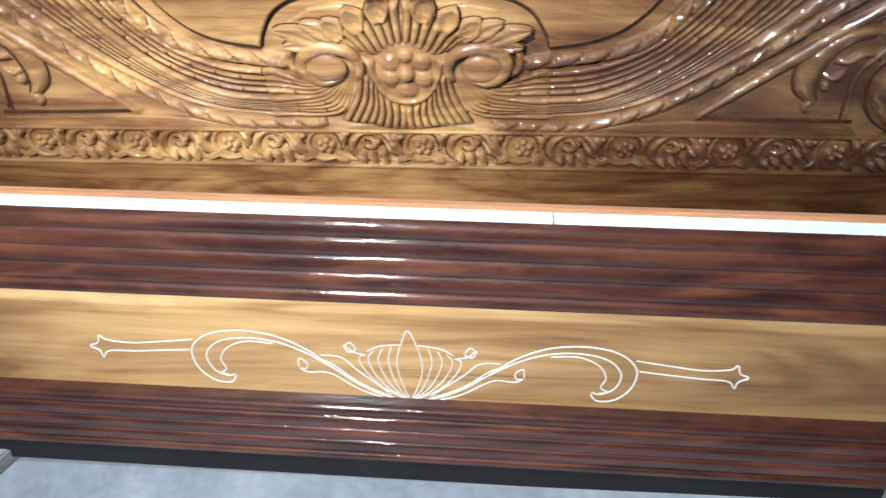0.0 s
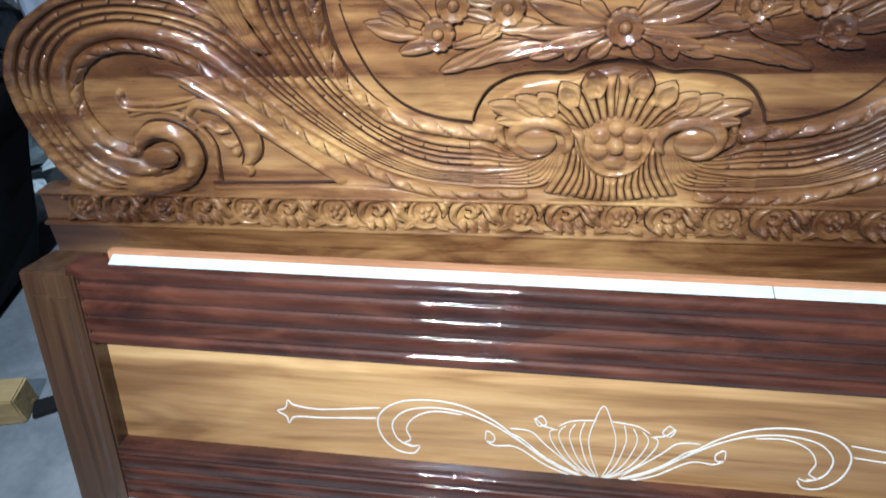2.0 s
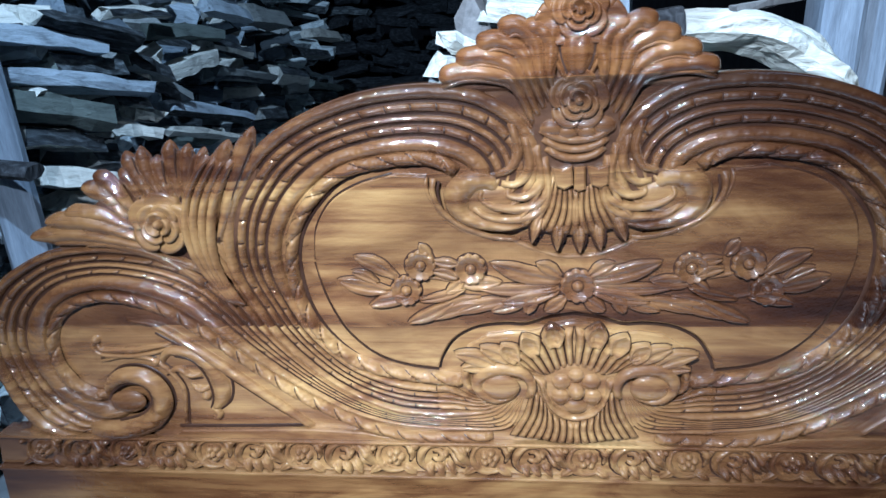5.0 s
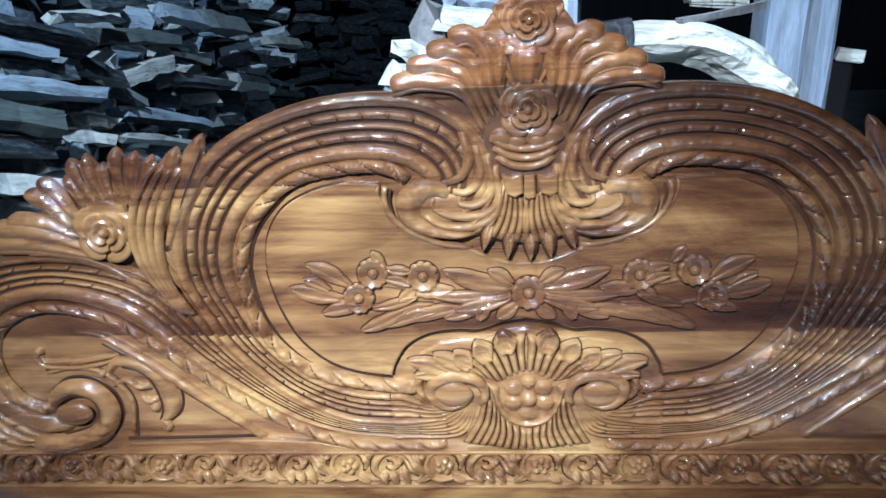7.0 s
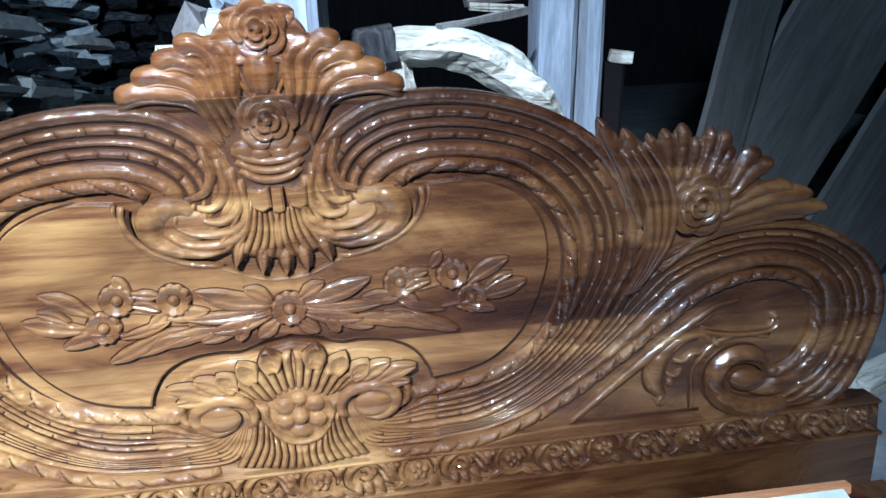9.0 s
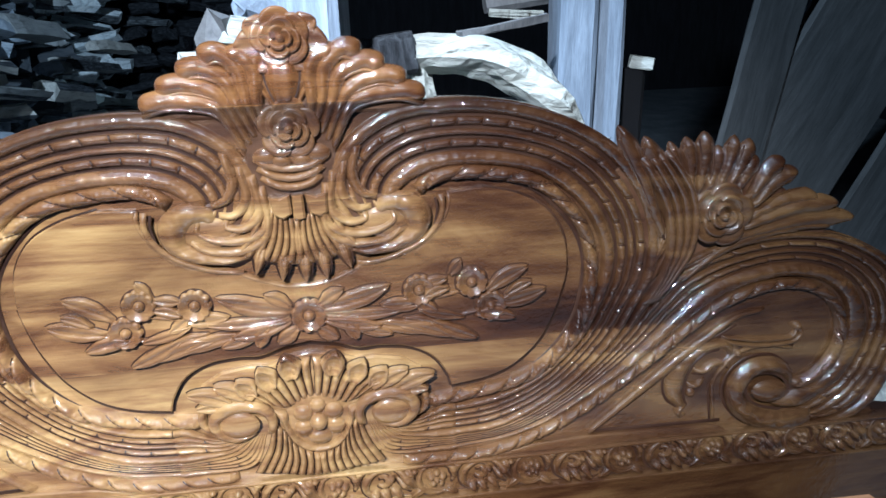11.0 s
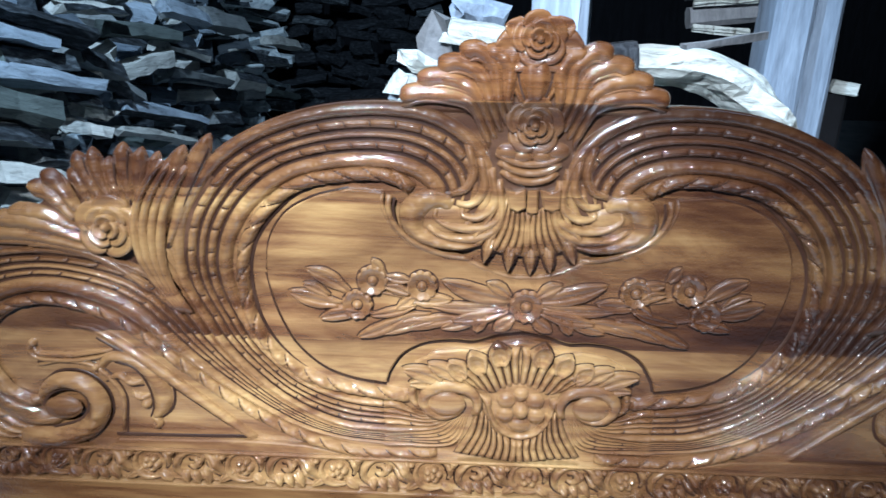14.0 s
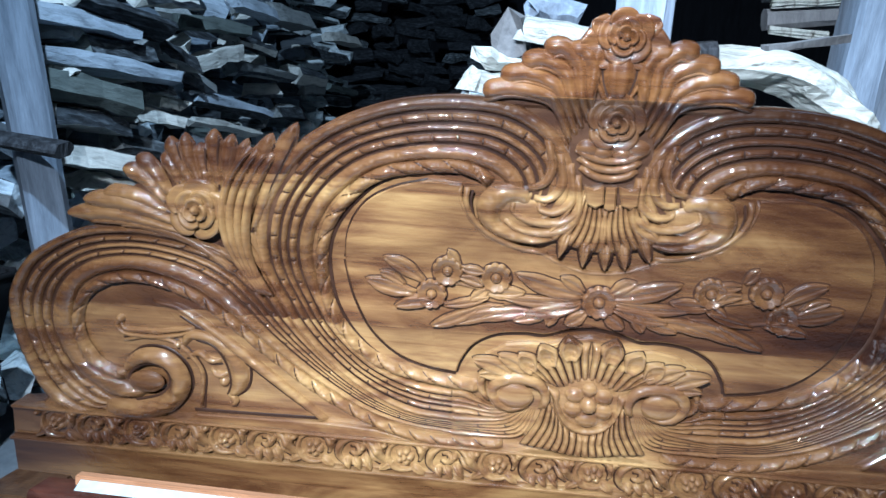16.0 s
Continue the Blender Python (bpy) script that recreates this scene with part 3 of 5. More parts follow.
def strands(name, a, b, cuts, heights, beaded, turn, sx):
    """A family of rounded strands side by side, over grooves coloured dark for stain and shade."""
    a, b = pair(a, b, 640)
    w = np.maximum(np.linalg.norm(b - a, axis=1), 1e-4)[:, None]
    for k, (f0, f1) in enumerate(cuts):
        g = np.minimum(GAP / w, 0.16 * (f1 - f0))
        ribbon(name, a + (b - a) * (f0 + g), a + (b - a) * (f1 - g), heights[k], sx, head, rope=turn if k in beaded else 0.0, slant=0.3, cut=0.32, full=True, flat=0.55)
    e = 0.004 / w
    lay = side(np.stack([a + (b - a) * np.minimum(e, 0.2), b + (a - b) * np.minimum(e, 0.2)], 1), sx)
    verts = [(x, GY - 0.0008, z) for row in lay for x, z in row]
    mesh("groove", verts, grid_faces(len(lay), 2, sx < 0), M_GROOVE, head, "dark ground between strands, its stain and shade in the colour")


def fan(name, inner, outer, n, h, sx, y0, bow=(0.0, 0.0), fill=0.93, shares=None, via=None):
    """n ribs side by side from an inner to an outer edge, over a ground coloured dark for stain and shade."""
    f = np.linspace(0, 1, n + 1) if shares is None else np.array(shares)
    k = (f * 200).astype(int)
    i, o = spline(inner, 201)[k], spline(outer, 201)[k]
    v = (i + o) / 2 + np.array(bow) if via is None else spline(via, 201)[k]
    for j in range(n):
        a, b = spline([i[j], v[j], o[j]], 24), spline([i[j + 1], v[j + 1], o[j + 1]], 24)
        g = (1 - fill) / 2
        ribbon(name, a + (b - a) * g, b + (a - b) * g, h, sx, head, y0, taper=0.008)
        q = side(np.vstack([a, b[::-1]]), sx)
        mesh("groove", [(x, y0 - 0.0006, z) for x, z in q], [(r, r + 1, 46 - r, 47 - r) for r in range(23)], M_GROOVE, head, "dark ground between strands, its stain and shade in the colour", False)


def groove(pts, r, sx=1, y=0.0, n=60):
    """A thin line along a carved edge, coloured dark for its stain and shade."""
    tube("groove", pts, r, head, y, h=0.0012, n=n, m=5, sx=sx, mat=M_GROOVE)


for sx in (-1, 1):
    flip = -sx                                   # the drawn half is the negative one
    strands("oval_strand", OI[2:], OO[2:], OVAL, (0.013, 0.0095, 0.0105, 0.0095, 0.0115), (1, 3), 0.036, flip)
    strands("swan_strand", SI[2:23], SO[2:23], SWAN, (0.013, 0.0095, 0.0105, 0.0095, 0.012), (1, 3), 0.044, flip)
    tube("rope_moulding", ROPE_O, 0.0105, head, h=0.022, n=640, sx=flip, rope=0.040, slant=1.6)
    tube("rope_moulding", ROPE_S[1:], 0.0085, head, GY - 0.0015, h=0.019, n=820, sx=flip, rm=0.0095, r1=0.009, rope=0.036, slant=1.4)
    groove([(x + 0.012, z + 0.001) if z < 0.2 else (x + 0.010, z - 0.007) for x, z in ROPE_O[1:-1]], 0.0035, flip, GY - 0.0006, 120)
    groove([(x + (0.006 if z < 0.13 and x > -0.6 else 0.004), z - 0.010) for x, z in ROPE_S[2:15]], 0.0034, flip, GY - 0.0006, 140)
    tube("volute_sweep", [(-0.826, 0.062), (-0.824, 0.030), (-0.810, 0.002), (-0.788, -0.016), (-0.764, -0.020)], 0.006, head, GY - 0.004, h=0.012, n=50, sx=flip, rm=0.0135, r1=0.004)
    turn_o = [(-0.797, -0.108), (-0.735, -0.105), (-0.676, -0.085), (-0.643, -0.044), (-0.646, -0.003), (-0.677, 0.025), (-0.718, 0.027), (-0.749, 0.006), (-0.757, -0.020)]
    turn_i = [(-0.793, -0.071), (-0.737, -0.067), (-0.693, -0.053), (-0.674, -0.028), (-0.684, -0.005), (-0.706, 0.001), (-0.726, -0.004), (-0.741, -0.016), (-0.748, -0.030)]
    ti, to = pair(turn_i, turn_o, 90)
    ribbon("volute_band", ti, to, 0.0155, flip, head, GY - 0.007, m=15, flat=0.62, taper=0.06)
    groove(turn_i[1:], 0.0026, flip, GY - 0.0105, 80)
    groove(turn_o[1:-1], 0.0030, flip, GY - 0.0006, 80)
    dome("volute_eye", side([(-0.716, -0.032)], flip)[0], 0.031, 0.0205, 0.009, head, GY - 0.010, 0.6, turn=-0.10 * flip)

# raised oval panel, its top and bottom cut round the ornaments
half = [tuple(p) for p in spline(SHELL_CUT[::-1], 30)] + [tuple(p) for p in spline(GROOVE, 60)[1:]] + [tuple(p) for p in spline(CART_CUT, 40)]
plate("oval_panel", half[:-1] + [(0.003, 0.206)] + [(-x, z) for x, z in half[:-1][::-1]][:-1], 0.007, GY + 0.001, 0.0022, head)
for sx in (-1, 1):
    groove([(x, z - 0.003) for x, z in GROOVE[:8]], 0.0052, -sx, GY - 0.0006, 70)
    groove([(x - 0.002, z) for x, z in GROOVE[7:]], 0.0020, -sx, GY - 0.0006, 50)
    groove([(x - 0.002, z - 0.003) for x, z in SHELL_CUT], 0.0050, -sx, GY - 0.0006, 60)
tube("panel_bead", mirrored(CART_CUT), 0.004, head, 0.012, h=0.006, n=120)

# ---- ornaments of the headboard ----
# shell under the oval
SC = (0.003, -0.003)
plate("shell_ground", mirrored([(x * 0.90, z - 0.016) for x, z in SHELL_CUT[2:]]) + [(0.155, 0.0), (0.14, -0.03), (0.07, -0.085), (-0.07, -0.085), (-0.14, -0.03), (-0.155, 0.0)], 0.009, GY + 0.002, 0.003, head)
dome("shell_heart", SC, 0.050, 0.046, 0.006, head, 0.009, 0.5)
for x, z, rx, rz in ((0.003, 0.022, 0.012, 0.011), (-0.019, 0.011, 0.0145, 0.013), (0.025, 0.011, 0.0145, 0.013), (-0.020, -0.013, 0.014, 0.014), (0.027, -0.013, 0.014, 0.014), (0.003, -0.029, 0.018, 0.0125)):
    dome("flower_petal", (x, z), rx, rz, 0.009, head, 0.004, 0.5)
dome("flower_eye", SC, 0.0135, 0.0135, 0.017, head, 0.003, 0.5)
inner = spline([(-0.060, 0.021), (-0.042, 0.014), (-0.040, -0.006), (-0.027, -0.031), (-0.007, -0.042), (0.003, -0.043), (0.014, -0.042), (0.034, -0.030), (0.046, -0.006), (0.048, 0.014), (0.067, 0.019)], 120)
outer = spline([(-0.063, 0.023), (-0.053, 0.003), (-0.047, -0.016), (-0.035, -0.038), (-0.018, -0.051), (0.002, -0.056), (0.024, -0.051), (0.041, -0.037), (0.053, -0.013), (0.059, 0.004), (0.069, 0.021)], 120)
ribbon("shell_collar", outer, inner, 0.014, -1, head, 0.007, flat=0.6, taper=0.006)
CURLS = [((-0.029, 0.066), (-0.036, 0.107), 0.036, 0.7), ((-0.056, 0.053), (-0.076, 0.090), 0.033, 0.7), ((-0.082, 0.043), (-0.108, 0.074), 0.031, 0.7), ((-0.094, 0.043), (-0.139, 0.070), 0.024, 0.0), ((-0.112, 0.034), (-0.178, 0.060), 0.026, 0.0), ((-0.120, 0.030), (-0.168, 0.036), 0.020, 0.0)]
for sx in (-1, 1):
    flip = -sx
    fan("shell_rib", [(0.0, 0.036), (-0.012, 0.032), (-0.026, 0.026), (-0.040, 0.020), (-0.055, 0.024), (-0.068, 0.034)], [(0.0, 0.100), (-0.030, 0.090), (-0.062, 0.074), (-0.092, 0.062), (-0.116, 0.050), (-0.134, 0.040)], 8, 0.011, flip, 0.008, (-0.002, 0.008), 0.86)
    for k, (b0, t0, w, cup) in enumerate(CURLS):
        blade("leaf_curl", b0, t0, w, 0.014 - 0.001 * k, head, 0.0065, flip, bend=0.05, hollow=cup, peak=0.58, rise=0.004, outline=0.0022)
    # strands gather under the volute and turn up to the collar
    lay = [0.0 - 0.058 * f[0] for f in OVAL] + [-0.058 - 0.024 * (1 - f[1]) for f in SWAN[::-1]] + [-0.082]
    outs = [(-0.2075, z) for z in lay]
    ins = [(-0.100 + 0.0028 * k, -0.0165 + 0.0002 * k) for k in range(len(lay))]
    mids = [(-0.148 + 0.0050 * k, -0.020 - 0.0052 * k) for k in range(len(lay))]
    for k in range(len(lay) - 1):
        a = spline([ins[k], mids[k], (-0.188, lay[k]), outs[k]], 120)
        b = spline([ins[k + 1], mids[k + 1], (-0.188, lay[k + 1]), outs[k + 1]], 120)
        ribbon("sweep_rib", (b + (a - b) * 0.06)[::-1], (a + (b - a) * 0.06)[::-1], 0.0105, flip, head, GY, taper=0.02, y1=0.0095, full=True, flat=0.55, rope=0.044 if k in (1, 3, 6, 8) else 0.0, slant=0.3, cut=0.32)
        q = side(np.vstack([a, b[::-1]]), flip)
        mesh("groove", [(x, 0.0105 + 0.006 * min(1, max(0, (abs(x) - 0.12) / 0.08)), z) for x, z in q], [(r, r + 1, 238 - r, 239 - r) for r in range(119)], M_GROOVE, head, "dark ground between strands, its stain and shade in the colour", False)
    fan("shell_rib", [(0.002, -0.057), (-0.018, -0.053), (-0.036, -0.040), (-0.048, -0.017), (-0.058, -0.004), (-0.066, -0.012)], [(0.0, -0.096), (-0.016, -0.095), (-0.036, -0.092), (-0.054, -0.088), (-0.076, -0.086), (-0.098, -0.082)], 8, 0.012, flip, 0.006, fill=0.88,
        via=[(0.001, -0.076), (-0.018, -0.073), (-0.040, -0.066), (-0.050, -0.055), (-0.062, -0.047), (-0.076, -0.044)])
    vx = side([(-0.110, 0.003)], flip)[0]
    dome("volute_boss", vx, 0.029, 0.0215, 0.007, head, -0.001, 0.5)
    tube("volute_ring", [(-0.067, -0.018), (-0.0625, 0.004), (-0.071, 0.022), (-0.090, 0.0305), (-0.113, 0.0325), (-0.135, 0.025), (-0.1450, 0.008), (-0.136, -0.011), (-0.113, -0.0195), (-0.088, -0.013)], 0.0060, head, 0.004, h=0.012, n=70, m=13, sx=flip, rm=0.0118, r1=0.003, flat=0.35)
    tube("volute_ring", [(-0.148, -0.012), (-0.161, 0.004), (-0.162, 0.022), (-0.150, 0.036)], 0.004, head, 0.010, h=0.010, n=30, sx=flip, rm=0.007, r1=0.004)

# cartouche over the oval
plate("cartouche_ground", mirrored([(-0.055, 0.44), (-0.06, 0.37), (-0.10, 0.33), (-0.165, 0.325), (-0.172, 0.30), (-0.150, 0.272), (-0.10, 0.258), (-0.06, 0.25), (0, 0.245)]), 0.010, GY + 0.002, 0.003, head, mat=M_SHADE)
rose((0.002, 0.425), 0.040, head, 0.004, 0.2)
for x, z, r in ((-0.032, 0.389, 0.014), (0.036, 0.391, 0.014), (-0.012, 0.384, 0.012), (0.015, 0.384, 0.012)):
    dome("rose_leaf", (x, z), r * 1.2, r * 0.9, 0.007, head, 0.005, 0.7)
for k in range(3):
    z = 0.383 - 0.0125 * k
    w = 0.044 - 0.004 * k
    tube("swag_strand", [(-w - 0.002, z + 0.004), (-w * 0.6, z - 0.007), (0.002, z - 0.011), (w * 0.6 + 0.003, z - 0.006), (w + 0.004, z + 0.005)], 0.0060, head, 0.009, h=0.013, n=36)
plate("bow", [(-0.034, 0.337), (-0.020, 0.334), (-0.006, 0.338), (-0.004, 0.312), (-0.016, 0.305), (-0.028, 0.311)], -0.006, 0.010, 0.003, head)
plate("bow", [(0.044, 0.339), (0.043, 0.312), (0.033, 0.306), (0.020, 0.311), (0.014, 0.338), (0.028, 0.335)][::-1], -0.006, 0.010, 0.003, head)
plate("bow_knot", [(-0.003, 0.336), (0.012, 0.337), (0.013, 0.305), (0.004, 0.302), (-0.003, 0.305)], -0.004, 0.010, 0.003, head)
for x, z, dx in ((-0.061, 0.233, -0.35), (-0.026, 0.221, -0.12), (0.006, 0.217, 0.0), (0.035, 0.220, 0.15), (0.069, 0.233, 0.4)):
    leaf("fan_tip", (x - dx * 0.034, z + 0.034), (x, z - 0.004), 0.018, 0.012, head, 0.006, -1, curl=0.005, outline=0.0022)
HOOKS = [((-0.088, 0.398), (-0.079, 0.361), (-0.088, 0.336), (-0.110, 0.326)), ((-0.069, 0.380), (-0.063, 0.336), (-0.081, 0.313), (-0.102, 0.314)),
         ((-0.054, 0.366), (-0.047, 0.316), (-0.068, 0.295), (-0.092, 0.297), (-0.091, 0.308)), ((-0.043, 0.350), (-0.038, 0.300), (-0.066, 0.279), (-0.106, 0.280), (-0.131, 0.293), (-0.128, 0.308)),
         ((-0.036, 0.330), (-0.042, 0.283), (-0.074, 0.264), (-0.118, 0.266), (-0.143, 0.281))]
LOBE_O = [(-0.107, 0.305), (-0.113, 0.325), (-0.147, 0.333), (-0.175, 0.318), (-0.184, 0.295), (-0.173, 0.268), (-0.141, 0.250), (-0.098, 0.245), (-0.066, 0.252)]
LOBE_I = [(-0.116, 0.303), (-0.124, 0.306), (-0.135, 0.304), (-0.143, 0.297), (-0.147, 0.288), (-0.146, 0.276), (-0.116, 0.263), (-0.089, 0.258), (-0.062, 0.257)]
for sx in (-1, 1):
    flip = -sx
    fan("fan_rib", [(0.002, 0.304), (-0.014, 0.308), (-0.028, 0.320), (-0.037, 0.338)], [(0.003, 0.238), (-0.026, 0.240), (-0.055, 0.248), (-0.088, 0.258)], 8, 0.011, flip, 0.007, (0.004, -0.002))
    for k, pts in enumerate(HOOKS):
        tube("volute_strand", pts, 0.0055, head, 0.010 - 0.0006 * k, h=0.0105, n=44, sx=flip, rm=0.0082, r1=0.0045, flat=0.7)
    li, lo = pair(LOBE_I, LOBE_O, 80)
    ribbon("volute_lobe", li, lo, 0.0125, flip, head, 0.008, m=15, flat=0.7, taper=0.030)
    dome("volute_eye", side([(-0.121, 0.290)], flip)[0], 0.036, 0.023, 0.0055, head, 0.0095, 0.6)
    tube("volute_rim", [(-0.198, 0.324), (-0.199, 0.302), (-0.190, 0.280), (-0.165, 0.257), (-0.122, 0.239), (-0.078, 0.233)], 0.0045, head, 0.0075, h=0.005, n=50, sx=flip, r1=0.004)
    groove([(-0.190, 0.320), (-0.192, 0.300), (-0.182, 0.270), (-0.158, 0.250), (-0.118, 0.240)], 0.0020, flip, 0.0085, 40)
    # crest: lobed strands fanning from beside the upper rose
    for k, (x, z) in enumerate(((-0.172, 0.464), (-0.148, 0.484), (-0.120, 0.503), (-0.090, 0.520), (-0.058, 0.516))):
        path = [(x - 0.012, z - 0.005), (x * 0.84 - 0.004, z + 0.003), (x * 0.60, z * 0.72 + 0.127), (x * 0.40 - 0.012, z * 0.25 + 0.331), (-0.056 + 0.007 * k, 0.394 + 0.010 * k)]
        tube("crest_lobe", path, 0.0152, head, 0.013 - 0.0012 * k, h=0.014, n=50, m=11, sx=flip, rm=0.0118, r1=0.004, blunt=True, flat=0.6)
        tube("crest_line", [(px + 0.004, pz - 0.012) for px, pz in path[:4]], 0.0035, head, 0.008 - 0.0012 * k, h=0.008, n=34, m=7, sx=flip, r1=0.002)
    for k in range(3):
        tube("crest_strand", [(-0.045 + 0.012 * k, 0.505 - 0.004 * k), (-0.030 + 0.008 * k, 0.480), (-0.016 + 0.005 * k, 0.456)], 0.006, head, 0.010, h=0.012, n=16, sx=flip, r1=0.003)
crest = [(-0.19, 0.44), (-0.186, 0.464), (-0.160, 0.484), (-0.132, 0.502), (-0.10, 0.516), (-0.066, 0.528), (-0.052, 0.545), (-0.040, 0.562), (-0.015, 0.572), (0.0, 0.574)]
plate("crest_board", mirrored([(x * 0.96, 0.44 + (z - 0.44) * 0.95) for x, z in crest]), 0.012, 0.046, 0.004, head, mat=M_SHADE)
rose((0.003, 0.538), 0.037, head, -0.002, 0.5)
leaf("crest_vase", (0.0, 0.456), (0.0, 0.520), 0.044, 0.014, head, 0.002, blunt=True, outline=0.002)
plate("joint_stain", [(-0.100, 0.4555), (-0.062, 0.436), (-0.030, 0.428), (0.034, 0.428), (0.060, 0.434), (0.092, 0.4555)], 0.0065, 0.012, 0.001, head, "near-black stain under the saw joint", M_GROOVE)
for x, z, r in ((-0.032, 0.552, 0.016), (-0.043, 0.527, 0.019), (0.038, 0.554, 0.016), (0.049, 0.529, 0.019), (-0.024, 0.507, 0.017), (0.030, 0.508, 0.017)):
    blade("crest_petal", (0.003 + (x - 0.003) * 0.3, 0.535 + (z - 0.535) * 0.3), (0.003 + (x - 0.003) * 1.30, 0.535 + (z - 0.535) * 1.30), r * 2.3, 0.011, head, 0.010, -1, peak=0.66, rise=0.003)

# plumes with a rose on both shoulders
PLUME = [(-0.828, 0.248), (-0.797, 0.272), (-0.766, 0.281), (-0.728, 0.324), (-0.704, 0.342), (-0.666, 0.344), (-0.648, 0.376), (-0.622, 0.383), (-0.600, 0.369), (-0.577, 0.390), (-0.548, 0.384), (-0.526, 0.378), (-0.506, 0.372), (-0.487, 0.388), (-0.450, 0.405)]
HEEL = [(-0.628, 0.228), (-0.640, 0.243), (-0.650, 0.258), (-0.655, 0.272), (-0.650, 0.286), (-0.632, 0.298), (-0.613, 0.302), (-0.597, 0.301), (-0.584, 0.300), (-0.571, 0.299), (-0.558, 0.294), (-0.548, 0.286), (-0.540, 0.274), (-0.533, 0.256), (-0.524, 0.236)]
for sx in (-1, 1):
    flip = -sx
    q = [tuple(p) for p in side([(-0.78, 0.22), (-0.795, 0.248), (-0.715, 0.295), (-0.645, 0.345), (-0.575, 0.362), (-0.525, 0.350), (-0.47, 0.372), (-0.45, 0.34), (-0.50, 0.22), (-0.54, 0.16), (-0.62, 0.21)], flip)]
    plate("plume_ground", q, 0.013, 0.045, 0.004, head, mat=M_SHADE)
    for k, (t, e) in enumerate(zip(PLUME, HEEL)):       # ridges of the acanthus leaves that fan from the rose
        t, e = np.array(t), np.array(e)
        bow = np.array((0.002, 0.010)) if k < 6 else np.array((-0.005, 0.0))
        gaps = [np.linalg.norm(t - np.array(PLUME[i])) for i in (k - 1, k + 1) if 0 <= i < len(PLUME)]
        r = min(0.0175, 0.56 * sum(gaps) / len(gaps))
        tube("plume_ridge", [t, t + (e - t) * 0.22 + bow * 0.7, (e + t) / 2 + bow, e], r, head, (0.012, 0.009, 0.0125)[k % 3], h=0.0125, n=44, m=11, sx=flip, rm=r * 0.78, r1=0.0065, point=0.20, flat=0.75)
        groove([t + (e - t) * 0.12 + bow * 0.4 + (0.6 * r, 0), (e + t) / 2 + bow + (0.4 * r, 0), e], 0.0016, flip, 0.0035, 30)
    for d in (0.010, 0.023, 0.036, 0.049):       # strands that follow the oval up to the shoulder
        tube("shoulder_strand", [(x - d * f, z + d * 0.2 * f) for (x, z), f in zip(OO[8:14], (0.35, 0.55, 0.8, 0.95, 1.0, 1.0))] + [(-0.476 - d * 0.85, 0.356 + d * 0.2)], 0.004, head, 0.002, h=0.013, n=44, sx=flip, rm=0.0068, r1=0.0055)
    for k in range(3):      # strands between the rose and the scroll
        tube("plume_strand", [(-0.790 + 0.05 * k, 0.238 - 0.003 * k), (-0.72 + 0.03 * k, 0.238 - 0.005 * k), (-0.64 + 0.02 * k, 0.222 - 0.010 * k), (-0.565 + 0.004 * k, 0.190 - 0.012 * k)], 0.005, head, 0.012, h=0.010, n=36, sx=flip, rm=0.0080, r1=0.003)
    rose(side([(-0.607, 0.268)], flip)[0], 0.047, head, 0.002, 0.1)
    for k in range(4):
        leaf("bract", (-0.582 + 0.013 * k, 0.250 + 0.004 * k), (-0.512 + 0.001 * k, 0.128 + 0.022 * k), 0.019, 0.009, head, 0.012, flip)

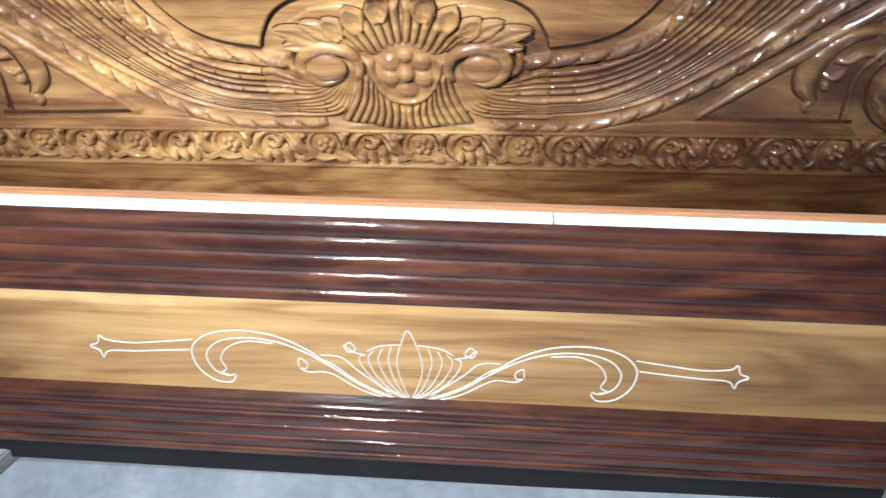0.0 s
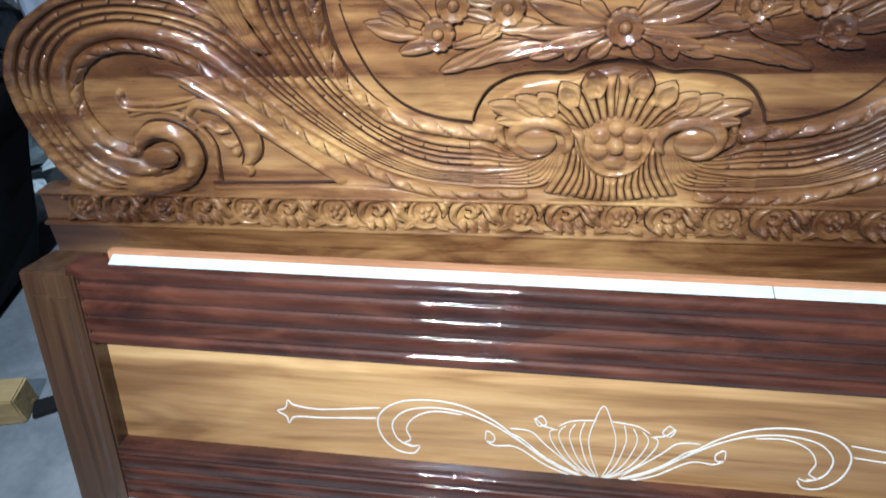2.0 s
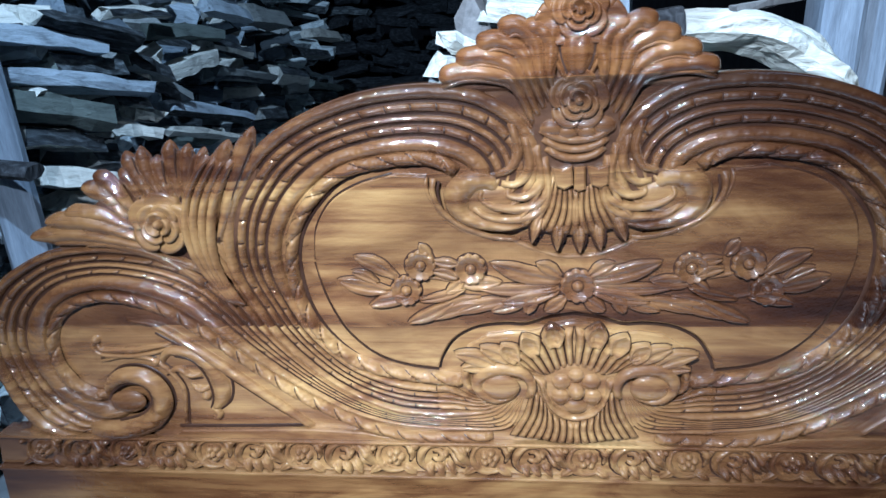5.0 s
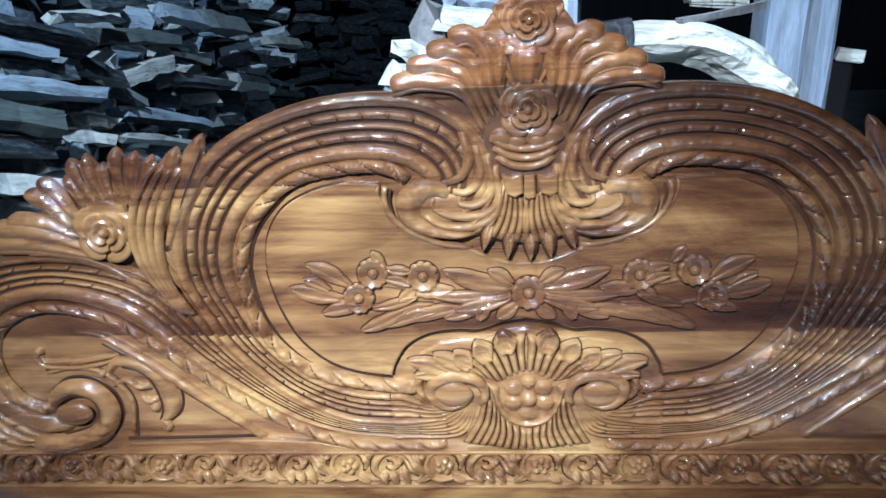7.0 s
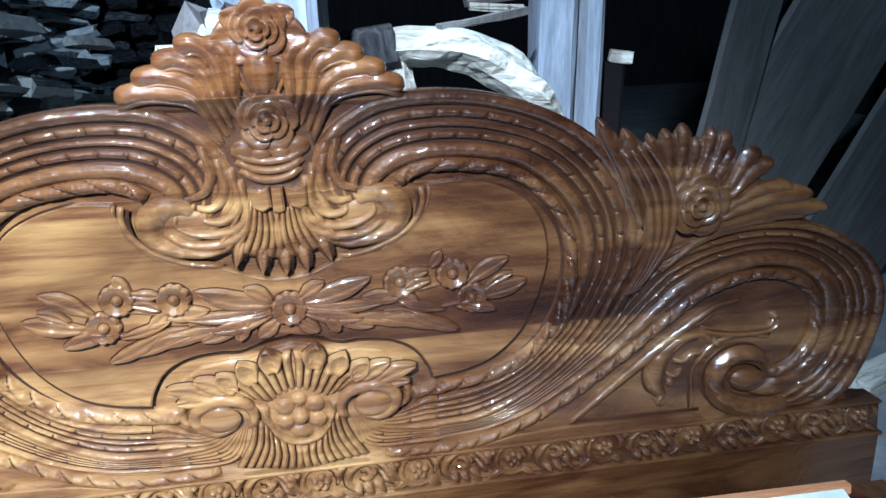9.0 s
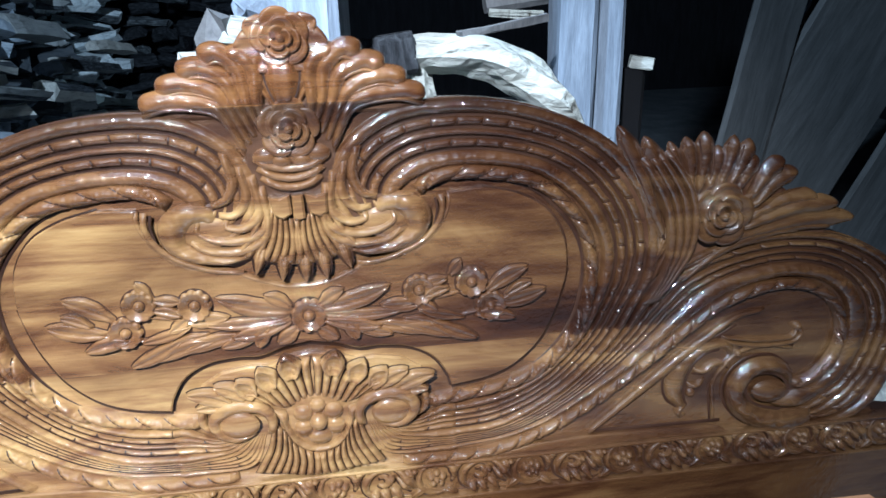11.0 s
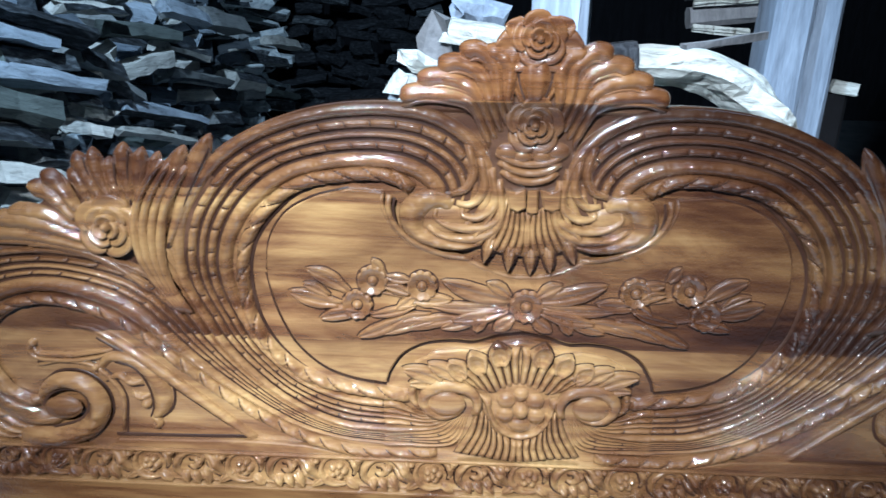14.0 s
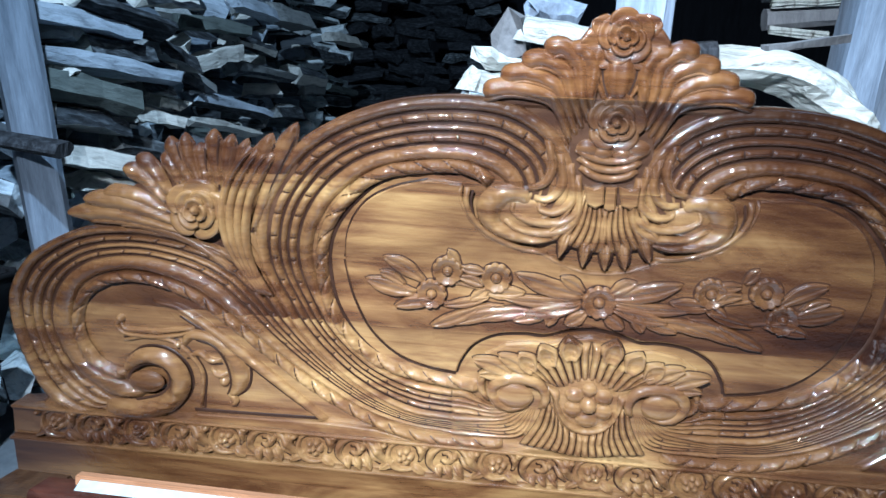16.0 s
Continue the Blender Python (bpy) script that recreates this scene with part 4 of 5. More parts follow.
# spandrel beside the scroll, with its frame and a curling leaf
for sx in (-1, 1):
    flip = -sx
    tube("spandrel_bead", [(-0.700, 0.108), (-0.650, 0.098), (-0.600, 0.066), (-0.540, 0.020), (-0.470, -0.034), (-0.412, -0.079)], 0.004, head, h=0.011, n=60, sx=flip, rm=0.010, r1=0.006)
    q = [tuple(p) for p in side([(-0.650, -0.098), (-0.270, -0.098), (-0.330, -0.083), (-0.412, -0.079), (-0.632, -0.084)], flip)]
    plate("spandrel_ledge", q, 0.006, GY + 0.001, 0.002, head)
    groove([(-0.640, -0.081), (-0.520, -0.079), (-0.412, -0.076)], 0.0032, flip, GY - 0.0006, 30)
    groove([(-0.655, 0.085), (-0.600, 0.052), (-0.540, 0.006), (-0.470, -0.046), (-0.420, -0.080)], 0.0022, flip, GY - 0.0006, 40)
    for d, r in ((0.0, 0.0045), (0.009, 0.004)):
        tube("curl_stem", [(-0.757, 0.072), (-0.764 + d, 0.064), (-0.758 + d, 0.053 + d * 0.4), (-0.741 + d * 0.4, 0.047 + d * 0.9), (-0.694, 0.047 + d), (-0.655, 0.053 + d), (-0.632, 0.062 + d * 0.4)], r, head, h=0.008, n=60, sx=flip, rm=0.0052, r1=0.003)
    dome("curl_bud", side([(-0.756, 0.074)], flip)[0], 0.0075, 0.0070, 0.011, head)
    arc = [(-0.657, 0.036), (-0.651, 0.052), (-0.635, 0.063), (-0.602, 0.061), (-0.565, 0.039), (-0.544, 0.003), (-0.548, -0.033), (-0.574, -0.056)]
    ins = [(-0.648, 0.030), (-0.640, 0.041), (-0.629, 0.046), (-0.603, 0.039), (-0.586, 0.021), (-0.576, -0.004), (-0.574, -0.029), (-0.580, -0.047)]
    ai, ao = pair(ins, arc, 60)
    ribbon("curl_leaf", ai, ao, 0.010, flip, head, m=13, flat=0.8, taper=0.015)
    groove([(x + 0.004, z + 0.003) for x, z in arc[2:]], 0.0024, flip, GY - 0.0004, 50)
    groove(ins[2:], 0.0018, flip, GY - 0.003, 50)
    tube("curl_lobe", [(-0.645, 0.016), (-0.624, 0.023), (-0.606, 0.012), (-0.588, 0.013)], 0.003, head, h=0.009, n=30, sx=flip, rm=0.0065, r1=0.004)
    tube("curl_lobe", [(-0.608, -0.002), (-0.594, -0.013), (-0.578, -0.010)], 0.003, head, h=0.009, n=24, sx=flip, rm=0.006, r1=0.004)
    tube("curl_lobe", [(-0.579, -0.043), (-0.566, -0.056), (-0.572, -0.065), (-0.580, -0.062)], 0.006, head, h=0.009, n=24, sx=flip, rm=0.0055, r1=0.003)
    groove([(-0.648, 0.011), (-0.624, 0.016), (-0.607, 0.005), (-0.586, 0.007)], 0.0016, flip, GY - 0.0006, 30)
    for q, r in (((-0.660, 0.036), 0.0070), ((-0.585, -0.024), 0.0090)):
        dome("curl_bud", side([q], flip)[0], r, r, 0.010, head)
    groove([(-0.755, 0.040), (-0.713, 0.051), (-0.669, 0.046), (-0.636, 0.022), (-0.617, -0.012), (-0.619, -0.050), (-0.622, -0.078)], 0.0018, flip, GY - 0.0004, 50)
    tube("volute_back", [(-0.628, -0.080), (-0.624, -0.050), (-0.622, -0.012), (-0.640, 0.018), (-0.669, 0.040), (-0.713, 0.045), (-0.755, 0.035)], 0.003, head, h=0.006, n=50, sx=flip, rm=0.005, r1=0.003)

# sprig of flowers across the oval panel
PY = 0.0075
for c in ((-0.222, 0.196), (-0.149, 0.190), (-0.245, 0.158), (0.004, 0.163), (0.161, 0.188), (0.237, 0.194), (0.264, 0.156)):
    blossom(c, 0.0225 if abs(c[0]) > 0.05 else 0.0245, head, PY - 0.006)
SPRIG = [((-0.256, 0.177), (-0.320, 0.213), 0.026), ((-0.268, 0.158), (-0.347, 0.177), 0.028), ((-0.239, 0.146), (-0.302, 0.136), 0.023), ((-0.204, 0.206), (-0.222, 0.230), 0.018), ((-0.203, 0.203), (-0.166, 0.199), 0.017), ((-0.205, 0.189), (-0.166, 0.178), 0.018),
         ((-0.171, 0.169), (-0.104, 0.171), 0.024), ((-0.018, 0.171), (-0.121, 0.200), 0.030), ((-0.018, 0.177), (-0.055, 0.199), 0.021), ((-0.022, 0.164), (-0.140, 0.161), 0.020), ((-0.128, 0.137), (-0.210, 0.113), 0.021), ((-0.022, 0.156), (-0.108, 0.140), 0.023), ((-0.088, 0.142), (-0.172, 0.122), 0.023), ((-0.060, 0.146), (-0.122, 0.126), 0.020),
         ((-0.055, 0.152), (-0.070, 0.122), 0.025), ((-0.012, 0.147), (-0.044, 0.125), 0.024), ((-0.228, 0.142), (-0.156, 0.161), 0.016), ((-0.172, 0.142), (-0.246, 0.108), 0.022), ((-0.134, 0.146), (-0.197, 0.128), 0.019), ((-0.157, 0.175), (-0.187, 0.154), 0.019), ((-0.285, 0.170), (-0.325, 0.190), 0.016)]
for sx in (-1, 1):
    flip = -sx
    for i, (b0, t0, w) in enumerate(SPRIG):
        blade("sprig_leaf", b0, t0, w, 0.0062 + 0.0012 * (i % 3), head, PY, flip, bend=0.04 * (-1) ** i, rise=0.002, outline=0.0020, peak=0.60, notch=0.05)
    tube("stem", [(-0.02, 0.158), (-0.09, 0.158), (-0.16, 0.170), (-0.22, 0.180)], 0.003, head, PY, h=0.006, n=30, sx=flip)
    tube("stem", [(-0.03, 0.152), (-0.10, 0.142), (-0.18, 0.140), (-0.24, 0.148), (-0.31, 0.162)], 0.003, head, PY, h=0.006, n=36, sx=flip)

# carved frieze along the foot of the relief
plate("frieze_ground", [(-0.972, -0.158), (0.972, -0.158), (0.972, -0.128), (0.968, -0.100), (-0.968, -0.100), (-0.972, -0.128)], 0.011, 0.05, 0.003, head)
part("frieze_fillet", box(-0.975, 0.975, -0.001, 0.03, -0.164, -0.157, 0.002), M_CARVED, head)
part("frieze_fillet", box(-0.966, 0.966, 0.001, 0.03, -0.103, -0.097, 0.002), M_CARVED, head)
FRIEZE_Y = 0.0115
step = 0.1515


def frieze_motif(x):
    """One repeat: a rosette in a curl, a C-scroll with leaves, and a diagonal leaf between."""
    z = -0.1275

    def strand(pts, r, rm, h=0.013, lift=0.0):
        path = [(x + a, z + b) for a, b in pts]
        ob = tube("frieze_scroll", path, r, head, FRIEZE_Y - lift, h=h * 1.5, n=26, m=7, sx=-1, rm=rm * 1.35, r1=r)
        tube("groove", [(a - 0.0012, b - 0.0020) for a, b in path], r, ob, FRIEZE_Y - 0.0006, h=0.0008, n=20, m=5, sx=-1, rm=rm * 1.35 + 0.0012, r1=r, mat=M_GROOVE)

    for k in range(5):
        a = 2 * math.pi * k / 5 + x * 9
        dome("frieze_petal", (x + 0.0095 * math.cos(a), z + 0.001 + 0.0095 * math.sin(a)), 0.0078, 0.0078, 0.012, head, FRIEZE_Y, 0.8, 5, 10)
    dome("frieze_eye", (x, z + 0.001), 0.0058, 0.0058, 0.016, head, FRIEZE_Y, 0.5, 5, 10)
    strand([(-0.008, 0.024), (-0.022, 0.017), (-0.028, 0.000), (-0.022, -0.016), (-0.008, -0.024), (0.010, -0.023), (0.022, -0.014)], 0.0022, 0.0046)
    strand([(0.010, 0.025), (0.024, 0.018), (0.028, 0.004), (0.024, -0.008)], 0.002, 0.0048)
    leaf("frieze_leaf", (x - 0.016, z - 0.012), (x - 0.042, z - 0.027), 0.015, 0.012, head, FRIEZE_Y, -1, curl=0.003)
    leaf("frieze_leaf", (x + 0.012, z - 0.016), (x + 0.034, z - 0.028), 0.014, 0.012, head, FRIEZE_Y, -1, curl=0.003)
    dome("frieze_bud", (x - 0.034, z + 0.018), 0.006, 0.006, 0.012, head, FRIEZE_Y, 0.5, 5, 10)
    if x + 0.07 > 0.95:
        return
    x += 0.068
    strand([(0.014, 0.012), (0.006, 0.021), (-0.010, 0.022), (-0.024, 0.010), (-0.027, -0.008), (-0.016, -0.021), (0.000, -0.025)], 0.0022, 0.0052)
    strand([(-0.006, 0.010), (0.004, 0.012), (0.009, 0.003), (0.001, -0.004), (-0.008, -0.001)], 0.0024, 0.0046, 0.012)
    dome("frieze_bud", (x + 0.014, z + 0.010), 0.0055, 0.0055, 0.014, head, FRIEZE_Y, 0.5, 5, 10)
    strand([(0.014, 0.026), (0.030, 0.018), (0.042, 0.000), (0.056, -0.018)], 0.002, 0.0070, 0.014, 0.002)
    strand([(0.022, 0.008), (0.032, -0.004), (0.044, -0.018)], 0.002, 0.0048, 0.011)
    for a, b, c, d in ((-0.016, -0.012, -0.006, -0.028), (-0.002, -0.010, 0.012, -0.028), (0.014, -0.004, 0.030, -0.027), (0.036, 0.024, 0.048, 0.010), (-0.030, 0.018, -0.040, 0.026)):
        leaf("frieze_leaf", (x + a, z + b), (x + c, z + d), 0.016, 0.014, head, FRIEZE_Y, -1, curl=0.005)


for i in range(-6, 7):
    if abs(i * step + 0.022) < 0.95:
        frieze_motif(i * step + 0.022)

# ---- footboard leaning on the headboard ----
FOOT = Matrix.Translation((0.0057, -0.195, 0.28)) @ pose(0, 0, 0, -15.1, 0, 0.35) @ pose(0, 0, 0, 0, 1.02, 0)
foot = thing("footboard", FOOT, "varnished footboard with dark reeded rails and pale inlaid panel, leaning", "footboard")


def fluted_rail(name, z0, z1, y, parent, flutes=3, lip=0.027):
    """A rail whose front is worked into a row of shallow reeds."""
    prof = [(0.02, z0), (y + 0.006, z0), (y - 0.002, z0 + 0.006), (y - 0.004, z0 + lip * 0.55), (y - 0.002, z0 + lip * 0.85), (y + 0.003, z0 + lip - 0.001)]
    inner0, inner1 = z0 + lip, z1 - lip
    w = (inner1 - inner0) / flutes
    for k in range(flutes):
        for q, d in ((0.0, 0.0), (0.05, 0.6), (0.13, 0.95), (0.5, 1.15), (0.87, 0.95), (0.95, 0.6)):
            prof.append((y + 0.002 - 0.0045 * d, inner0 + w * (k + q)))
    prof += [(y + 0.003, inner1 + 0.001), (y - 0.002, inner1 + lip * 0.2), (y - 0.004, inner1 + lip * 0.5), (y - 0.0025, z1 - 0.004), (y + 0.001, z1), (0.02, z1)]
    xs = np.linspace(-0.83, 0.83, 30)
    verts = [(x, p[0], p[1]) for x in xs for p in prof]
    faces = grid_faces(len(xs), len(prof), True)
    ob = mesh(name, verts, faces, M_RAIL, parent, "dark reeded rail")
    return ob


fluted_rail("top_rail", 0.0714, 0.2109, -0.028, foot)
fluted_rail("bottom_rail", -0.248, -0.126, -0.028, foot, 3, 0.0225)
# Black strip added in place of the shadowed gap under the bottom rail.
part("gap_shade_strip", box(-0.815, 0.815, -0.022, 0.02, -0.293, -0.2475, 0.001), M_BLACK, foot, "added black strip for the shade in the gap under the bottom rail")
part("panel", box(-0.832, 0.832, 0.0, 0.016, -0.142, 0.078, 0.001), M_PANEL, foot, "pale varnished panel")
for sx in (-1, 1):
    post = part("post", box(min(sx * 0.912, sx * 0.812), max(sx * 0.912, sx * 0.812), -0.034, 0.055, -0.294, 0.201, 0.004), M_POST, foot, "brown square post")
    q = [(sx * 0.895, 0.160), (sx * 0.832, 0.160), (sx * 0.832, -0.255), (sx * 0.895, -0.255)]
    plate("post_panel", q if sx > 0 else q[::-1], -0.038, -0.03, 0.004, post, mat=M_POST)
for x0, x1 in ((-0.768, 0.205), (0.2065, 0.80)):
    bm = box(x0, x1, -0.014, 0.003, 0.2085, 0.2215, 0)
    for v in bm.verts:          # its upper face slopes to the front
        if v.co.y < 0 and v.co.z > 0.21:
            v.co.z = 0.2115
    bmesh.ops.bevel(bm, geom=bm.edges[:], offset=0.001, segments=1, affect="EDGES")
    part("white_strip", bm, M_WHITE, foot, "white primed strip along the top")
part("lath", box(-0.778, 0.815, 0.0035, 0.020, 0.16, 0.2262, 0.002), M_LATH, foot, "raw orange lath behind the white strip")


def line(pts, r=0.0017, n=40, sx=1):
    tube("inlay_line", [(x * 1.015, (z + 0.398) * 1.15 - 0.0046 - 0.009 * min(1, (abs(x) / 0.24) ** 2) + (0.0155 if sx > 0 else 0.0107) * x) for x, z in pts], r * 0.78, foot, 0.0005, h=0.0016, n=n, m=5, sx=sx, mat=M_INLAY)


# inlaid shell and scrolls
line([(0.0, -0.511), (-0.016, -0.470), (-0.019, -0.440), (-0.010, -0.410), (0.003, -0.386), (0.014, -0.410), (0.021, -0.440), (0.016, -0.470), (0.0, -0.511)], n=70)
for sx in (-1, 1):
    for w, top in ((0.034, -0.412), (0.050, -0.416), (0.066, -0.420), (0.080, -0.428)):
        line([(0.0, -0.511), (-w * 0.62, -0.482), (-w * 0.95, -0.450), (-w, -0.432), (-w * 0.84, top)], sx=-sx)
    line([(-0.010, -0.410), (-0.028, -0.411), (-0.050, -0.414), (-0.070, -0.424)], sx=-sx)
for sx in (-1, 1):
    flip = -sx
    line([(0.0, -0.511), (-0.060, -0.494), (-0.120, -0.455), (-0.165, -0.420), (-0.215, -0.396), (-0.270, -0.388), (-0.320, -0.396), (-0.350, -0.420), (-0.348, -0.452), (-0.325, -0.476), (-0.296, -0.480), (-0.284, -0.466)], 0.0024, 110, flip)
    line([(-0.010, -0.511), (-0.075, -0.486), (-0.125, -0.452), (-0.170, -0.424), (-0.215, -0.406), (-0.262, -0.400), (-0.305, -0.408), (-0.328, -0.430), (-0.322, -0.456), (-0.300, -0.468), (-0.284, -0.464)], 0.0022, 100, flip)
    line([(-0.215, -0.410), (-0.260, -0.406), (-0.292, -0.418), (-0.306, -0.438), (-0.300, -0.456), (-0.312, -0.464), (-0.296, -0.466)], 0.0020, 60, flip)
    line([(-0.010, -0.512), (-0.080, -0.480), (-0.125, -0.446), (-0.150, -0.436)], 0.0020, 40, flip)
    line([(-0.020, -0.512), (-0.080, -0.492), (-0.130, -0.462), (-0.165, -0.460), (-0.180, -0.452)], 0.0020, 40, flip)
    line([(-0.180, -0.452), (-0.178, -0.436), (-0.166, -0.444), (-0.168, -0.454), (-0.180, -0.452)], 0.0019, 30, flip)
    line([(-0.030, -0.500), (-0.085, -0.456), (-0.110, -0.434), (-0.145, -0.430)], 0.0020, 40, flip)
    line([(-0.072, -0.428), (-0.090, -0.424), (-0.104, -0.412), (-0.098, -0.424), (-0.086, -0.420), (-0.094, -0.408), (-0.104, -0.414)], 0.0019, 40, flip)
    line([(-0.345, -0.406), (-0.400, -0.412), (-0.450, -0.416), (-0.490, -0.412), (-0.500, -0.404), (-0.506, -0.418), (-0.520, -0.424), (-0.506, -0.432), (-0.502, -0.444), (-0.490, -0.432), (-0.440, -0.430), (-0.352, -0.424)], 0.0022, 110, flip)

# ---- offcuts that keep the footboard off the floor ----
def block(name, m, size, mat, label, group="", seed=0):
    """A sawn offcut with slightly uneven faces."""
    rnd = random.Random(seed)
    bm = box(-size[0] / 2, size[0] / 2, -size[1] / 2, size[1] / 2, 0, size[2], 0.003)
    for v in bm.verts:
        v.co += Vector((rnd.uniform(-1, 1), rnd.uniform(-1, 1), rnd.uniform(-0.3, 0.3) if v.co.z > 0.01 else 0)) * 0.0022
    ob = part(name, bm, mat)
    ob.matrix_world = m
    return tagged(ob, label, "block", group)


block("wood_block", pose(-0.752, -0.300, 0, 0, 0, 62), (0.15, 0.045, 0.034), M_BLOCK, "grey wooden offcut lying on the cement floor", "offcuts under the footboard", 1)
block("wood_block", pose(-0.836, -0.315, 0, 0, 0, 74), (0.11, 0.055, 0.034), M_BLOCK, "grey wooden offcut lying on the cement floor", "offcuts under the footboard", 2)
block("wood_block", pose(-0.826, -0.292, 0.0345, 0, 0, 70), (0.11, 0.05, 0.036), M_BLOCK, "grey wooden offcut stacked under the footboard post", "offcuts under the footboard", 3)
block("wood_block", pose(0.825, -0.305, 0, 0, 0, 95), (0.16, 0.08, 0.036), M_BLOCK, "grey wooden offcut lying on the cement floor", "offcuts under the footboard", 4)
block("wood_block", pose(0.825, -0.300, 0.0365, 0, 0, 88), (0.15, 0.07, 0.034), M_BLOCK, "grey wooden offcut stacked under the footboard post", "offcuts under the footboard", 5)

# ---- behind: firewood, timber posts, peeled log, board wall ----
def split_log(seed, length, w, h, bend=0.03):
    """A split billet: irregular wedge or half-round section, rough along its length, sawn or torn at the ends."""
    rnd = random.Random(seed)
    k = rnd.choice((5, 6, 7))
    if rnd.random() < 0.5:
        angs = sorted(rnd.uniform(0, 2 * math.pi) for _ in range(k))
        angs = [(a * 0.4 + 0.6 * 2 * math.pi * i / k) for i, a in enumerate(angs)]
        sec = [(w / 2 * math.cos(a) * rnd.uniform(0.75, 1.1), h / 2 * math.sin(a) * rnd.uniform(0.75, 1.1)) for a in angs]
    else:
        sec = [(-w / 2, -h * 0.3), (w / 2 * rnd.uniform(0.6, 1), -h * 0.45), (w / 2, h * 0.1), (w * 0.2, h * rnd.uniform(0.35, 0.6)), (-w * 0.3, h * 0.4)]
    bm = bmesh.new()
    rings = []
    n = 6
    taper, skew = rnd.uniform(-0.1, 0.35), rnd.uniform(-0.35, 0.35)
    for i in range(n):
        s = i / (n - 1)
        bow = bend * math.sin(math.pi * s) * rnd.uniform(0.6, 1.2)
        g = rnd.uniform(0.90, 1.07) * (1 - taper * s)
        ring = []
        for y, z in sec:
            dx = rnd.uniform(-0.022, 0.022) + skew * y if i in (0, n - 1) else 0
            ring.append(bm.verts.new(((s - 0.5) * length + dx, y * g + rnd.uniform(-0.005, 0.005), z * g + bow + rnd.uniform(-0.005, 0.005))))
        rings.append(ring)
    m = len(sec)
    bark = [rnd.random() < 0.32 for _ in range(m)]
    for a, b in zip(rings, rings[1:]):
        for j in range(m):
            bm.faces.new((a[j], a[(j + 1) % m], b[(j + 1) % m], b[j])).material_index = int(bark[j])
    bm.faces.new(rings[0][::-1])
    bm.faces.new(rings[-1])
    return bm


PROTO = []
for i in range(14):
    rnd = random.Random(100 + i)
    ob = part("firewood_log", split_log(40 + i, rnd.uniform(0.15, 0.40), rnd.uniform(0.055, 0.15), rnd.uniform(0.045, 0.12), rnd.uniform(-0.01, 0.02)), M_LOG)
    ob.data.materials.append(M_BARK)
    tagged(ob, "rough split billet of grey weathered firewood in a stack", "firewood", "stacked firewood")
    PROTO.append(ob)
REST = []


def stacked(m, near):
    """Lays one billet: a thing of its own where it is near, otherwise part of the joined rest."""
    k = rnd.randrange(len(PROTO))
    if near and stacked.count < 236:
        if stacked.count < len(PROTO):
            PROTO[stacked.count].matrix_world = m
        else:
            copy_thing(PROTO[k], m)
        stacked.count += 1
    else:
        REST.append((k, m))


stacked.count = 0
rnd = random.Random(7)
z = 0.03
while z < 2.0:
    y = 0.66 + rnd.uniform(0, 0.08)
    while y < 4.4:
        x = -1.60 + rnd.uniform(-0.10, 0.10) - 0.05 * z - (0.22 if rnd.random() < 0.40 else 0)
        stacked(pose(x, y, z + rnd.uniform(-0.012, 0.012), rnd.uniform(0, 360), rnd.uniform(-18, 18), rnd.uniform(-60, 60)), y < 3.4 and 0.42 < z < 1.75)
        y += rnd.uniform(0.11, 0.23)
    z += rnd.uniform(0.078, 0.094)


def timber(name, p0, p1, w, d, mat, label, category, seed=0, group=""):
    """A rough sawn timber between two points, its arrises worn and its faces a little wavy."""
    rnd = random.Random(seed)
    p0, p1 = Vector(p0), Vector(p1)
    L = (p1 - p0).length
    bm = bmesh.new()
    rings = []
    n = max(4, int(L / 0.12))
    for i in range(n):
        z = L * i / (n - 1)
        c = 0.012
        sec = [(-w / 2 + c, -d / 2), (w / 2 - c, -d / 2), (w / 2, -d / 2 + c), (w / 2, d / 2 - c), (w / 2 - c, d / 2), (-w / 2 + c, d / 2), (-w / 2, d / 2 - c), (-w / 2, -d / 2 + c)]
        rings.append([bm.verts.new((x + rnd.uniform(-0.002, 0.002), y + rnd.uniform(-0.002, 0.002), z)) for x, y in sec])
    for a, b in zip(rings, rings[1:]):
        for j in range(8):
            bm.faces.new((a[j], a[(j + 1) % 8], b[(j + 1) % 8], b[j]))
    bm.faces.new(rings[0][::-1])
    bm.faces.new(rings[-1])
    ob = part(name, bm, mat)
    q = (p1 - p0).to_track_quat("Z", "X")
    ob.matrix_world = Matrix.Translation(p0) @ q.to_matrix().to_4x4()
    return tagged(ob, label, category, group)


